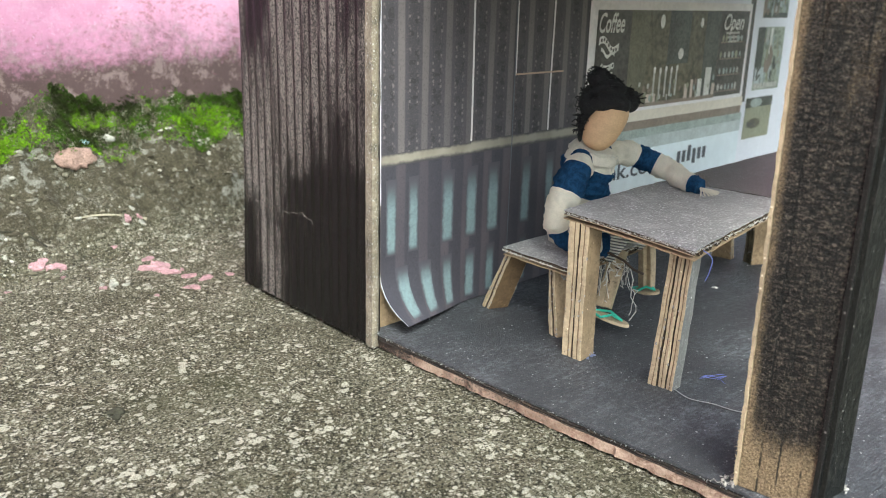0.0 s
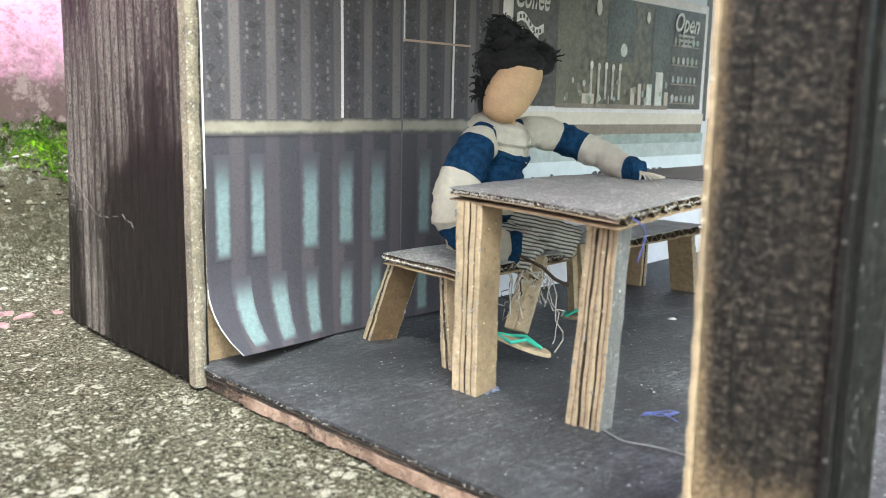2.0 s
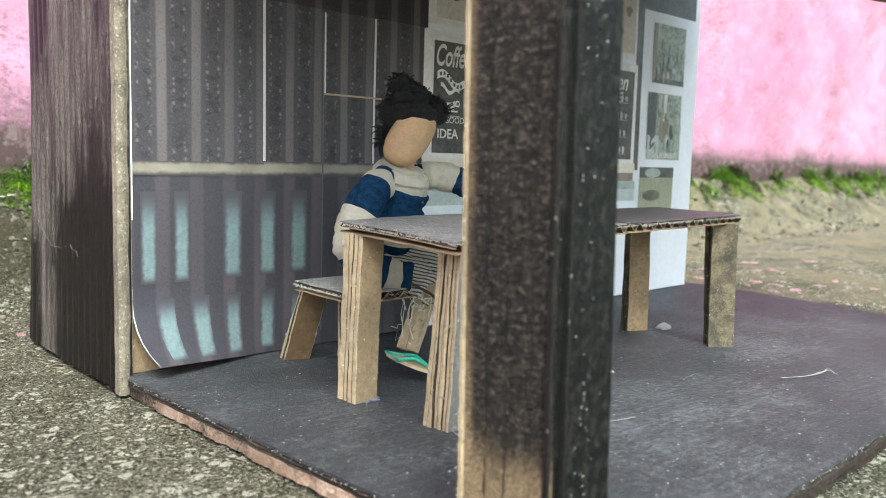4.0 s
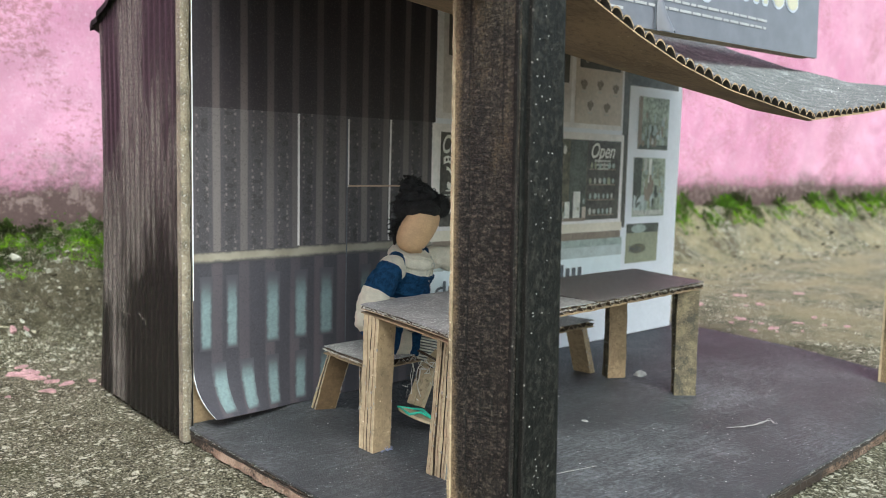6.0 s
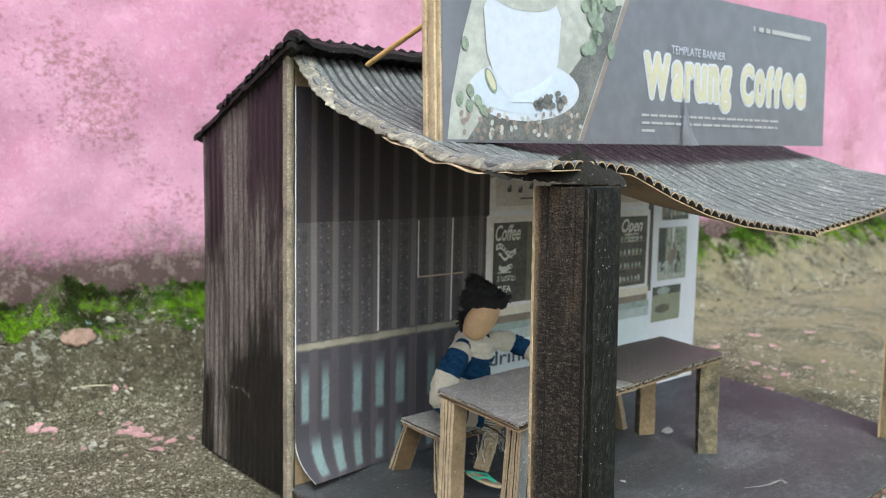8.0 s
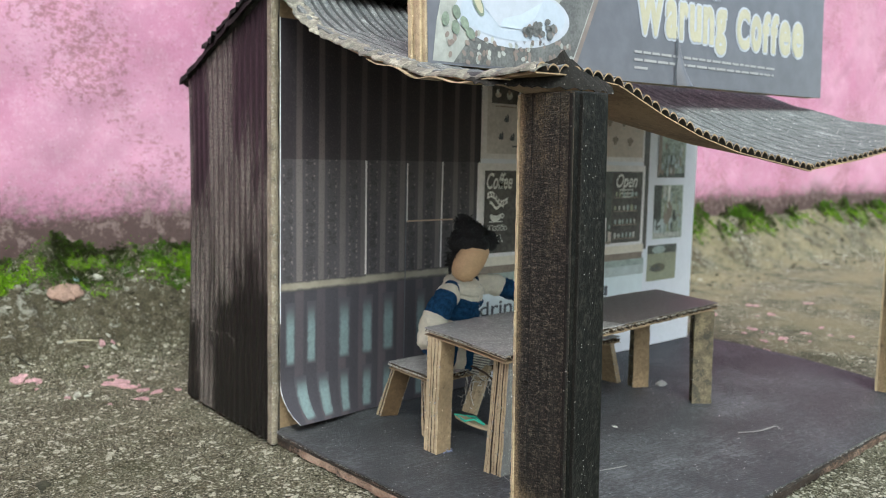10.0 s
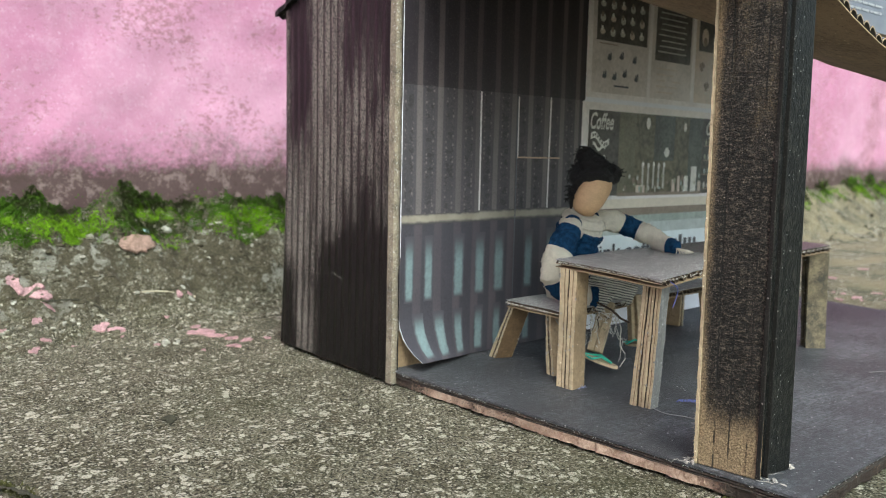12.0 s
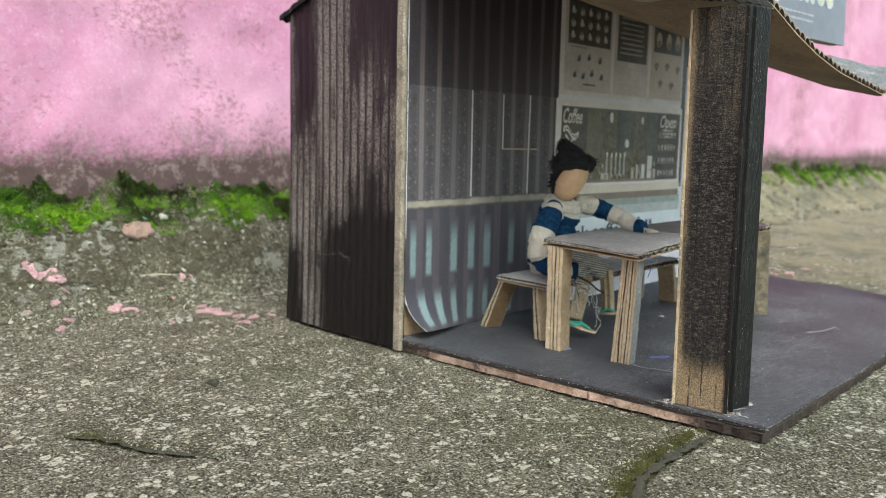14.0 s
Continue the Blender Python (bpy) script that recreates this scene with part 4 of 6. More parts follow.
av = [0.0] + [i / 36 + 0.0 for i in range(1, 37)]
fl = Geo()
n_fl = 66
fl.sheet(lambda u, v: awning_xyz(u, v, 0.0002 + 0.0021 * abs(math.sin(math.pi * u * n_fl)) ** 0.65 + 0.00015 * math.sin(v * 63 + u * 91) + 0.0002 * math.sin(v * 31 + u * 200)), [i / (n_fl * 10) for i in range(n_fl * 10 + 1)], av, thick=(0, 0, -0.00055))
n_top = n_fl * 10 * (len(av) - 1)
# Valley faces take the dark slot, so groove shade is painted per face.
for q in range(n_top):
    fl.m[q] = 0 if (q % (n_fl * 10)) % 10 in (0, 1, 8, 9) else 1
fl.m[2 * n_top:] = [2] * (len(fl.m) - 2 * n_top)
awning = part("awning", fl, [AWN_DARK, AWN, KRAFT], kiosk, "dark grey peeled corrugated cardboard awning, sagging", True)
part("liner", Geo().sheet(lambda u, v: awning_xyz(u, v, -0.0004), [i / 80 for i in range(81)], av, thick=(0, 0, -0.0004)), KRAFT, awning, "bare brown underside", True)
rag = [random.Random(4).uniform(-1, 1) for _ in range(1)] + [random.Random(40 + i).uniform(-1, 1) for i in range(90)]
g = Geo()
g.sheet(lambda u, v: awning_xyz(0.0, v) + Vector((lerp(-0.0016 + 0.0011 * rag[int(v * 80)], 0.0052 + 0.0016 * rag[int(v * 80) + 5] - 0.002 * v, u), 0, 0.0025 + 0.0004 * rag[int(v * 40)] - 0.0022 * (1 - u) ** 2)), [i / 6 for i in range(7)], [i / 80 for i in range(81)], thick=(0, 0, -0.0006))
part("torn_edge", g, RIM, awning, "pale frayed cardboard rim")
g = Geo()
g.sheet(lambda u, v: awning_xyz(0.0, 0.42 + 0.5 * v) + Vector((lerp(-0.0025 * math.sin(math.pi * v), 0.006, u) - 0.001, 0, -0.0009 - 0.0006 * math.sin(v * 19))), [0, 0.5, 1], [i / 30 for i in range(31)], thick=(0, 0, -0.0004))
part("torn_liner", g, KRAFT_PALE, awning, "pale peeled paper hanging at the rim", True)
g = Geo()
EDGE_LINE = [Vector(p) for p in ((0.1765, 0.101, 0.1502), (0.186, 0.0885, 0.1495), (0.1965, 0.0793, 0.1492), (0.211, 0.0778, 0.1485))]
fr0 = random.Random(33)
tear = [fr0.uniform(-1, 1) for _ in range(80)]


def flap_xyz(u, v):
    """The black top sheet, torn up into a peak over the post and hanging a little below it."""
    s_ = u * 2.9999
    p = EDGE_LINE[int(s_)].lerp(EDGE_LINE[int(s_) + 1], s_ % 1)
    h = 0.003 + 0.0068 * max(0.0, 1 - abs(u - 0.68) / 0.3) ** 1.5 - 0.0024 * max(0.0, 0.3 - u) / 0.3 + 0.0004 * tear[int(u * 60)]
    low = -0.0013 + 0.0003 * tear[int(u * 60) + 12]
    return p + Vector((0.0016 * v * math.sin(u * 7), 0.0045 * v ** 1.4, lerp(low, h, v) + 0.0003 * math.sin(u * 50 + v * 5)))


g.sheet(flap_xyz, [i / 60 for i in range(61)], [i / 8 for i in range(9)], thick=(0.0003, 0.0006, 0))
part("torn_flap", g, LIP, awning, "upturned black torn corner")


def post(name, corner, top_shift, h0, h1):
    """A square post of layered card: a half-sprayed face, a groove and a black inner block."""
    x, y = corner
    p = part(name, Geo().hexa([(x + 0.003, y + 0.001, h0), (x + 0.0165, y - 0.0005, h0), (x + 0.0165, y + 0.0165, h0), (x + 0.002, y + 0.0165, h0)],
                              [(x + 0.002 + top_shift, y + 0.001, h1), (x + 0.0148 + top_shift, y - 0.0005, h1), (x + 0.0148 + top_shift, y + 0.0165, h1), (x + 0.001 + top_shift, y + 0.0165, h1)]), GLOSS, kiosk, "square cardboard post sprayed black")
    soft(p, 0.0006)
    f = Geo()

    def face(u, v):
        w = 0.00006 * math.sin(u * 30) * math.sin(v * 5) + sum(a * math.exp(-(((u - c - 0.02 * math.sin(v * 4)) / 0.025) ** 2)) for a, c in ((0.00012, 0.27), (0.00006, 0.46), (0.00022, 0.73)))
        return (lerp(x + 0.0005, x - 0.0025, u) + top_shift * v + w - 0.0005 * v, lerp(y + 0.0002, y + 0.0185, u), lerp(h0, h1 - 0.0005, v))
    f.sheet(face, [i / 60 for i in range(61)], [i / 20 for i in range(21)], thick=(0.0013, 0, 0))
    soft(part("face_panel", f, POSTFACE, p, "brown cardboard face half covered by black spray"), 0.0002)
    f = Geo()
    f.sheet(lambda u, v: (x - 0.0029 + top_shift * v + 0.0028 * u, y + 0.0187 + 0.0003 * math.sin(v * 120) * (u - 0.5), lerp(h0, h1 - 0.001, v)), [0, 0.3, 0.6, 1], [i / 60 for i in range(61)], thick=(0, 0.0009, 0))
    part("raw_edge", f, KRAFT_PALE, p, "pale raw cardboard edge")
    f = Geo()
    f.sheet(lambda u, v: (x + 0.0011 + 0.0011 * u + top_shift * v, y + 0.0032 + 0.0003 * math.sin(v * 50), lerp(h0, h1 - 0.001, v)), [0, 1], [i / 50 for i in range(51)], thick=(0, 0.002, 0))
    part("seam_strip", f, BLACK, p)
    for off, dep in ((-0.0003, -0.0005), (0.0033, -0.0009)):
        f = Geo()
        f.sheet(lambda u, v: (x + off + 0.0005 * u + top_shift * v + 0.00005 * math.sin(v * 61 + off * 9000) + 0.00006 * math.sin(v * 143), y + dep + 0.00006 * math.sin(v * 37), lerp(h0 + 0.0004, h1 - 0.001, v)), [0, 1], [i / 60 for i in range(61)], thick=(0, 0.0012, 0))
        part("frayed_lip", f, LIP, p)
    return p


post("post", (0.1950, 0.0772), -0.0022, 0.0066, 0.1472)
post("post", (0.478, 0.096), 0.0, 0.0066, 0.146)


# ---- the printed cafe front glued to the panel ----
poster = thing("cafe_front_print", pose(0.1806, print_y(0.1806), 0.0066), "paper print of a container cafe glued to cardboard, lower corner curling", "poster")
ORIGIN = Vector((0.1806, print_y(0.1806), 0.0066))
INV = Matrix.Translation(-ORIGIN)


def paper_at(x, z, lift=0.0):
    """A place on the paper; the lower corner curls forwards."""
    k = max(0.0, 1 - (x - 0.1806) / 0.0435)
    low = max(0.0, (0.03 - z) / 0.022)
    curl = 0.0115 * min(1.0, k) ** 0.9 * low ** 2.0
    rise = 0.0036 * k * low ** 2
    return (x + 0.0034 * k * k * low ** 2.5, print_y(x) - curl - lift - 0.0002 * math.sin(x * 190) * math.sin(z * 60), z + rise)


def flat(name, x0, x1, z0, z1, layer, mat, parent=None, label="", cols=None, rows=None, tilt=0.0):
    """A printed field: its own thin sheet, layer by layer in front of the paper."""
    g = Geo()
    cols, rows = cols or max(2, int((x1 - x0) / 0.004) + 1), rows or max(2, int((z1 - z0) / 0.004) + 1)
    g.sheet(lambda u, v: INV @ Vector(paper_at(u, v + tilt * (u - x0), 0.00012 * layer)), [lerp(x0, x1, i / (cols - 1)) for i in range(cols)], [lerp(z0, z1, i / (rows - 1)) for i in range(rows)])
    return part(name, g, mat, parent or poster, label, True)


flat("paper_sheet", 0.1806, 0.504, 0.0069, 0.1845, 0, PAPER, label="white printed paper")
flat("ribbed_print", 0.1808, 0.2995, 0.1255, 0.1845, 1, RIB_TOP, label="dark print of ribbed metal")
flat("paper_margin", 0.1806, 0.1811, 0.054, 0.1845, 4, PAPER)
flat("ribbed_print", 0.1808, 0.2985, 0.0715, 0.1255, 1, RIB_MID, label="grey print of ribbed metal")
flat("ribbed_print", 0.1808, 0.2985, 0.0332, 0.0678, 1, RIB_LOW, label="slate print of ribbed metal")
flat("ribbed_print", 0.1808, 0.2985, 0.0069, 0.0334, 2, RIB_LOW, label="lower slate strip, curling")
flat("ledge_print", 0.1808, 0.2263, 0.0674, 0.0719, 3, CREAM, label="cream printed ledge")
flat("ledge_print", 0.2263, 0.2985, 0.0674, 0.0724, 3, CREAM)
for x, w in ((0.186, 0.0052), (0.1968, 0.005), (0.2146, 0.0066), (0.2277, 0.0064), (0.2402, 0.007), (0.2605, 0.0062), (0.276, 0.0056)):
    flat("teal_strip", x - w / 2, x + w / 2, 0.034, 0.0625, 3, TEAL)
for x, w in ((0.191, 0.0062), (0.2028, 0.0062), (0.2145, 0.006), (0.2278, 0.0058), (0.2395, 0.0052), (0.26, 0.0052)):
    flat("teal_strip", x - w / 2, x + w / 2, 0.0085, 0.029, 4, TEAL)
for x in (0.2257, 0.2726):
    flat("paper_joint", x, x + 0.001, 0.0724, 0.1253, 4, LINE)
flat("paper_joint", 0.2498, 0.2504, 0.012, 0.1245, 4, INK)
flat("paper_joint", 0.2504, 0.2511, 0.096, 0.1245, 4, LINE)
flat("paper_joint", 0.2504, 0.281, 0.0961, 0.0968, 5, TANLINE)

def print_oval(name, cx, cz, rx, rz, layer, mat, parent):
    g = Geo()
    g.add([INV @ Vector(paper_at(cx + rx * math.cos(a), cz + rz * math.sin(a), 0.00012 * layer)) for a in [2 * math.pi * i / 14 for i in range(14)]], [tuple(range(14))])
    return part(name, g, mat, parent)


# menu boards
top_boards = flat("menu_frame", 0.2995, 0.4435, 0.1275, 0.184, 2, GREY_FRAME, label="printed grey menu frame")
for x0, x1, split, light in ((0.3035, 0.3525, 0.1565, MENU_GREY), (0.3555, 0.396, 0.1508, MENU_GREY), (0.3995, 0.4415, 0.16, BEIGE)):
    flat("menu_list", x0, x1, 0.1302, 0.184, 3, light, top_boards)
    flat("menu_photo", x0 + 0.003, x1 - 0.002, split, 0.184, 4, BOARD, top_boards)
    if light is BEIGE:
        for cx, cz in ((0.4065, 0.151), (0.4208, 0.1515), (0.435, 0.1505), (0.4125, 0.14), (0.4276, 0.1396)):
            for j, (dx, dz, rx, rz) in enumerate(((0, -0.0012, 0.0017, 0.0015), (-0.0015, 0.0006, 0.0014, 0.0016), (0.0014, 0.0007, 0.0015, 0.0014), (0.0001, 0.0016, 0.0011, 0.0012))):
                print_oval("menu_icon", cx + dx, cz + dz, rx, rz, 4 + j, SHADE_BROWN, top_boards)
            flat("menu_line", cx - 0.0022, cx + 0.0022, cz - 0.0042, cz - 0.0037, 4, CHALK_DIM, top_boards, cols=2, rows=2)
        for i in range(3):
            print_oval("menu_cup", 0.409 + 0.0125 * i, 0.168, 0.0034, 0.0052, 5, BEIGE, top_boards)
            print_oval("menu_cup", 0.409 + 0.0125 * i, 0.1655, 0.0022, 0.0026, 6, SHADE_BROWN, top_boards)
    elif x0 < 0.35:
        for cx, cz in ((0.3177, 0.1488), (0.328, 0.15), (0.3393, 0.1488), (0.3138, 0.1395), (0.3225, 0.1391), (0.3311, 0.141), (0.3415, 0.1395)):
            print_oval("menu_icon", cx, cz - 0.0008, 0.0019, 0.0011, 5, INK, top_boards)
            print_oval("menu_icon", cx + 0.0009, cz + 0.0007, 0.0007, 0.0017, 6, INK, top_boards)
            print_oval("menu_icon", cx - 0.0008, cz + 0.0004, 0.0006, 0.0012, 7, INK, top_boards)
        flat("menu_line", 0.3225, 0.335, 0.1338, 0.1347, 5, INK, top_boards)
        flat("menu_line", 0.309, 0.325, 0.1548, 0.1553, 5, SHADE_BROWN, top_boards)
        for i in range(5):
            for j in range(3):
                print_oval("menu_cup", 0.311 + 0.0085 * i, 0.161 + 0.0068 * j, 0.0022, 0.0015 + 0.0006 * ((i + j) % 2), 5, CHALK_DIM if (i * 2 + j) % 3 else BEIGE, top_boards)
                print_oval("menu_cup", 0.3105 + 0.0085 * i, 0.1625 + 0.0068 * j, 0.001, 0.0014, 6, SHADE_BROWN if (i + j) % 2 else CHALK, top_boards)
    else:
        for i in range(9):
            flat("menu_line", 0.361 + 0.0015 * (i % 3), 0.389 - 0.002 * (i % 2), 0.1555 + 0.003 * i, 0.1561 + 0.003 * i, 5, CHALK_DIM, top_boards, cols=2, rows=2)
        for i in range(5):
            flat("menu_line", 0.3605, 0.377 + 0.004 * (i % 3), 0.1335 + 0.0032 * i, 0.134 + 0.0032 * i, 5, BEIGE, top_boards, cols=2, rows=2)

# serving window
window = flat("window_print", 0.2975, 0.4454, 0.0745, 0.1251, 3, GREY_FRAME, label="printed serving window with pale frame")
flat("pane", 0.3028, 0.4424, 0.0772, 0.1213, 4, GLASSY, window, "dark printed shop interior")
flat("chalk_panel", 0.3028, 0.329, 0.0772, 0.1213, 5, BOARD, window)
flat("chalk_panel", 0.412, 0.4424, 0.0772, 0.1213, 5, BOARD, window)
for x, w, z0, z1 in ((0.3535, 0.004, 0.113, 0.1195), (0.372, 0.005, 0.098, 0.1035), (0.391, 0.003, 0.113, 0.118)):
    print_oval("lamp_glow", x + w / 2, (z0 + z1) / 2, w / 2, (z1 - z0) / 2, 6, CHALK, window)
for i in range(5):
    flat("bottle", 0.3508 + i * 0.0052, 0.3524 + i * 0.0052, 0.0805, 0.0935 - 0.0006 * (i % 2), 6, CHALK_DIM, window)
for x, w, h, mm in ((0.381, 0.003, 0.007, BEIGE), (0.3865, 0.0025, 0.009, BEIGE), (0.3935, 0.0045, 0.009, CHALK), (0.401, 0.006, 0.0145, CHALK), (0.346, 0.008, 0.004, BEIGE), (0.409, 0.003, 0.006, BEIGE)):
    flat("jar", x, x + w, 0.0785, 0.0785 + h, 6, mm, window)
flat("counter_line", 0.329, 0.412, 0.0768, 0.0786, 6, SHADE_BROWN, window)
flat("inner_wall", 0.3292, 0.344, 0.0786, 0.1211, 5, OLIVE_DIM, window)
flat("inner_wall", 0.362, 0.382, 0.096, 0.1211, 5, PANE_DARK, window)
flat("inner_wall", 0.397, 0.4118, 0.0786, 0.1211, 5, PANE_DARK, window)
pr = random.Random(61)
for i in range(4):
    z = 0.0795 + 0.0085 * i
    flat("print_shelf", 0.4135, 0.438, z, z + 0.0006, 6, SHADE_BROWN, window)
    for j in range(6):
        print_oval("print_cup", 0.4155 + 0.004 * j + pr.uniform(-0.0006, 0.0006), z + 0.0024, pr.uniform(0.0009, 0.0016), pr.uniform(0.0013, 0.0021), 7, pr.choice((SEAGLASS, SEAGLASS, CHALK_DIM, OLIVE)), window)
for i in range(30):
    print_oval("print_jar", pr.uniform(0.334, 0.41), pr.uniform(0.0795, 0.088), pr.uniform(0.0005, 0.0013), pr.uniform(0.0008, 0.002), 7, pr.choice((SEAGLASS, CHALK_DIM, OLIVE, SHADE_BROWN)), window)
for i in range(5):
    print_oval("tap_head", 0.3516 + i * 0.0052, 0.0938 - 0.0006 * (i % 2), 0.0011, 0.0016, 7, CHALK, window)
flat("counter_shelf", 0.2975, 0.4465, 0.0703, 0.0752, 4, SHELF, label="printed cream counter shelf")
flat("shelf_edge", 0.2985, 0.4455, 0.0662, 0.0703, 4, SHADE_BROWN)
flat("counter_print", 0.2985, 0.4475, 0.0368, 0.0605, 2, MINT, label="pale mint printed counter")
flat("counter_band", 0.2985, 0.4475, 0.062, 0.0662, 3, SEAGLASS)
flat("counter_band", 0.2985, 0.4475, 0.056, 0.062, 3, PALE_SEA)
flat("fascia_print", 0.4435, 0.5, 0.1535, 0.188, 1, BOARD, label="dark brown printed fascia")
flat("fascia_print", 0.4435, 0.4535, 0.0718, 0.1535, 1, BOARD)

# glazed side panel
door_print = flat("door_print", 0.4495, 0.504, 0.0475, 0.154, 2, PAPER, label="printed white glazed door")
flat("pane", 0.459, 0.4905, 0.1177, 0.1485, 3, PANE, door_print)
flat("pane", 0.4562, 0.4893, 0.0777, 0.1127, 3, PANE, door_print)
flat("pane", 0.4515, 0.4845, 0.05, 0.0735, 3, OLIVE, door_print)
for x, w, z0, z1, mm in ((0.459, 0.0035, 0.1177, 0.1485, SHADE_BROWN), (0.459, 0.031, 0.1177, 0.1205, PANE_DARK), (0.4562, 0.0085, 0.083, 0.1127, PANE_DARK), (0.4715, 0.003, 0.098, 0.1122, CHALK), (0.4665, 0.003, 0.1045, 0.1122, CHALK_DIM), (0.457, 0.03, 0.0785, 0.0815, CHALK_DIM), (0.457, 0.012, 0.0815, 0.0905, PALE_SEA), (0.468, 0.009, 0.087, 0.097, SHADE_BROWN)):
    flat("shelf_item", x, x + w, z0, z1, 4, mm, door_print)
for i in range(60):
    top_ = i % 2
    x, z = pr.uniform(0.4635, 0.4885), pr.uniform(0.121, 0.138) if top_ else pr.uniform(0.081, 0.106)
    print_oval("shelf_item", x, z, pr.uniform(0.0006, 0.0017), pr.uniform(0.001, 0.0042), 5 + i % 3, pr.choice((SEAGLASS, SEAGLASS, CHALK_DIM, OLIVE, PANE_DARK, PALE_SEA, SHADE_BROWN)), door_print)
flat("shelf_item", 0.4515, 0.4845, 0.068, 0.0735, 4, PANE_DARK, door_print)
print_oval("shelf_item", 0.464, 0.0705, 0.008, 0.0026, 5, SEAGLASS, door_print)
print_oval("shelf_item", 0.464, 0.0585, 0.0085, 0.003, 4, OLIVE_DIM, door_print)
flat("white_panel", 0.2985, 0.5035, 0.0070, 0.0368, 1, PAPER)


def lettering(name, words, size, mat, parent, m, squeeze=1.0, bold=0.0, depth=0.0, shear=0.0, label="", width=None):
    """Words in the built-in font, turned into a mesh."""
    cu = bpy.data.curves.new(name, "FONT")
    cu.body, cu.size, cu.offset, cu.extrude, cu.shear = words, size, bold, depth, shear
    cu.fill_mode = "FRONT"
    cu.resolution_u = 4
    tmp = bpy.data.objects.new(name, cu)
    scene.collection.objects.link(tmp)
    bpy.context.view_layer.update()
    mesh = bpy.data.meshes.new_from_object(tmp.evaluated_get(bpy.context.evaluated_depsgraph_get()))
    bpy.data.objects.remove(tmp)
    mesh.name = name
    mesh.materials.clear()
    mesh.materials.append(mat)
    if width:
        xs_ = [v.co.x for v in mesh.vertices]
        squeeze = width / (max(xs_) - min(xs_))
    ob = new(name, mesh)
    ob.parent = parent
    ob.matrix_basis = m @ Matrix.Diagonal((squeeze, 1, 1, 1))
    if label:
        ob["label"] = label
    return ob


YAW = math.degrees(math.atan(0.07))


def on_print(x, z, layer):
    p = INV @ Vector(paper_at(x, z, 0.00012 * layer + 0.0002))
    return pose(p.x, p.y, p.z, 90, 0, YAW)


lettering("lettering", "drink.coffee", 0.0112, INK, poster, on_print(0.3005, 0.0435, 4), 0.92, 0.00012, width=0.0765)
for i in range(6):
    flat("lettering_bar", 0.3815 + 0.0052 * i, 0.3848 + 0.0052 * i, 0.0448 if i % 3 else 0.043, 0.051 + 0.0022 * (i == 2), 4, INK, cols=2, rows=2)
lettering("lettering", "hello", 0.0062, INK, poster, on_print(0.4545, 0.0565, 5), 1.0, 0.0)
lettering("lettering", "Coffee", 0.0118, CHALK, poster, on_print(0.3028, 0.1118, 7), 0.62, 0.00022, 0, 0.3)
ribbon = Geo()
ribbon.sheet(lambda u, v: INV @ Vector(paper_at(0.3045 + 0.0155 * u, 0.1095 - 0.0035 * u + 0.0016 * math.sin(u * 7.0) - 0.0032 * v, 0.00084)), [i / 16 for i in range(17)], [0, 1])
part("chalk_ribbon", ribbon, CHALK, poster)
ribbon = Geo()
ribbon.sheet(lambda u, v: INV @ Vector(paper_at(0.3065 + 0.0105 * u, 0.1042 - 0.002 * u + 0.0012 * math.sin(u * 8.0 + 1) - 0.0016 * v, 0.00084)), [i / 16 for i in range(17)], [0, 1])
part("chalk_ribbon", ribbon, CHALK, poster)
for i in range(7):
    x = 0.3058 + 0.0019 * i
    u = (x - 0.3045) / 0.0155
    z = 0.1095 - 0.0035 * u + 0.0016 * math.sin(u * 7.0)
    flat("ribbon_bar", x, x + 0.0011, z - 0.0023, z - 0.0009, 8, BOARD, window, cols=2, rows=2)
print_oval("chalk_cup", 0.3112, 0.0968, 0.0042, 0.0026, 6, CHALK, window)
print_oval("chalk_cup", 0.3112, 0.0985, 0.0032, 0.0011, 7, BOARD, window)
print_oval("chalk_cup", 0.3162, 0.0972, 0.0014, 0.0014, 6, CHALK, window)
print_oval("chalk_cup", 0.3162, 0.0972, 0.0007, 0.0007, 7, BOARD, window)
flat("chalk_cup", 0.3065, 0.3165, 0.0938, 0.0944, 6, CHALK, window)
for k in range(2):
    flat("chalk_line", 0.3055 + 0.0068 * k, 0.31 + 0.0075 * k, 0.0919, 0.0923, 6, CHALK_DIM, window)
for i in range(3):
    flat("chalk_line", 0.4185 + 0.0015 * i, 0.433 - 0.001 * i, 0.1095 - 0.0022 * i, 0.1106 - 0.0022 * i, 6, CHALK_DIM, window)
lettering("lettering", "A GOOD", 0.0036, CHALK, poster, on_print(0.3055, 0.0893, 7), 1.0)
lettering("lettering", "IDEA", 0.0052, CHALK, poster, on_print(0.305, 0.0832, 7), 1.05, 0.0001)
lettering("lettering", "Open", 0.0115, CHALK, poster, on_print(0.4135, 0.1118, 7), 0.85, 0.0002, 0, 0.35)


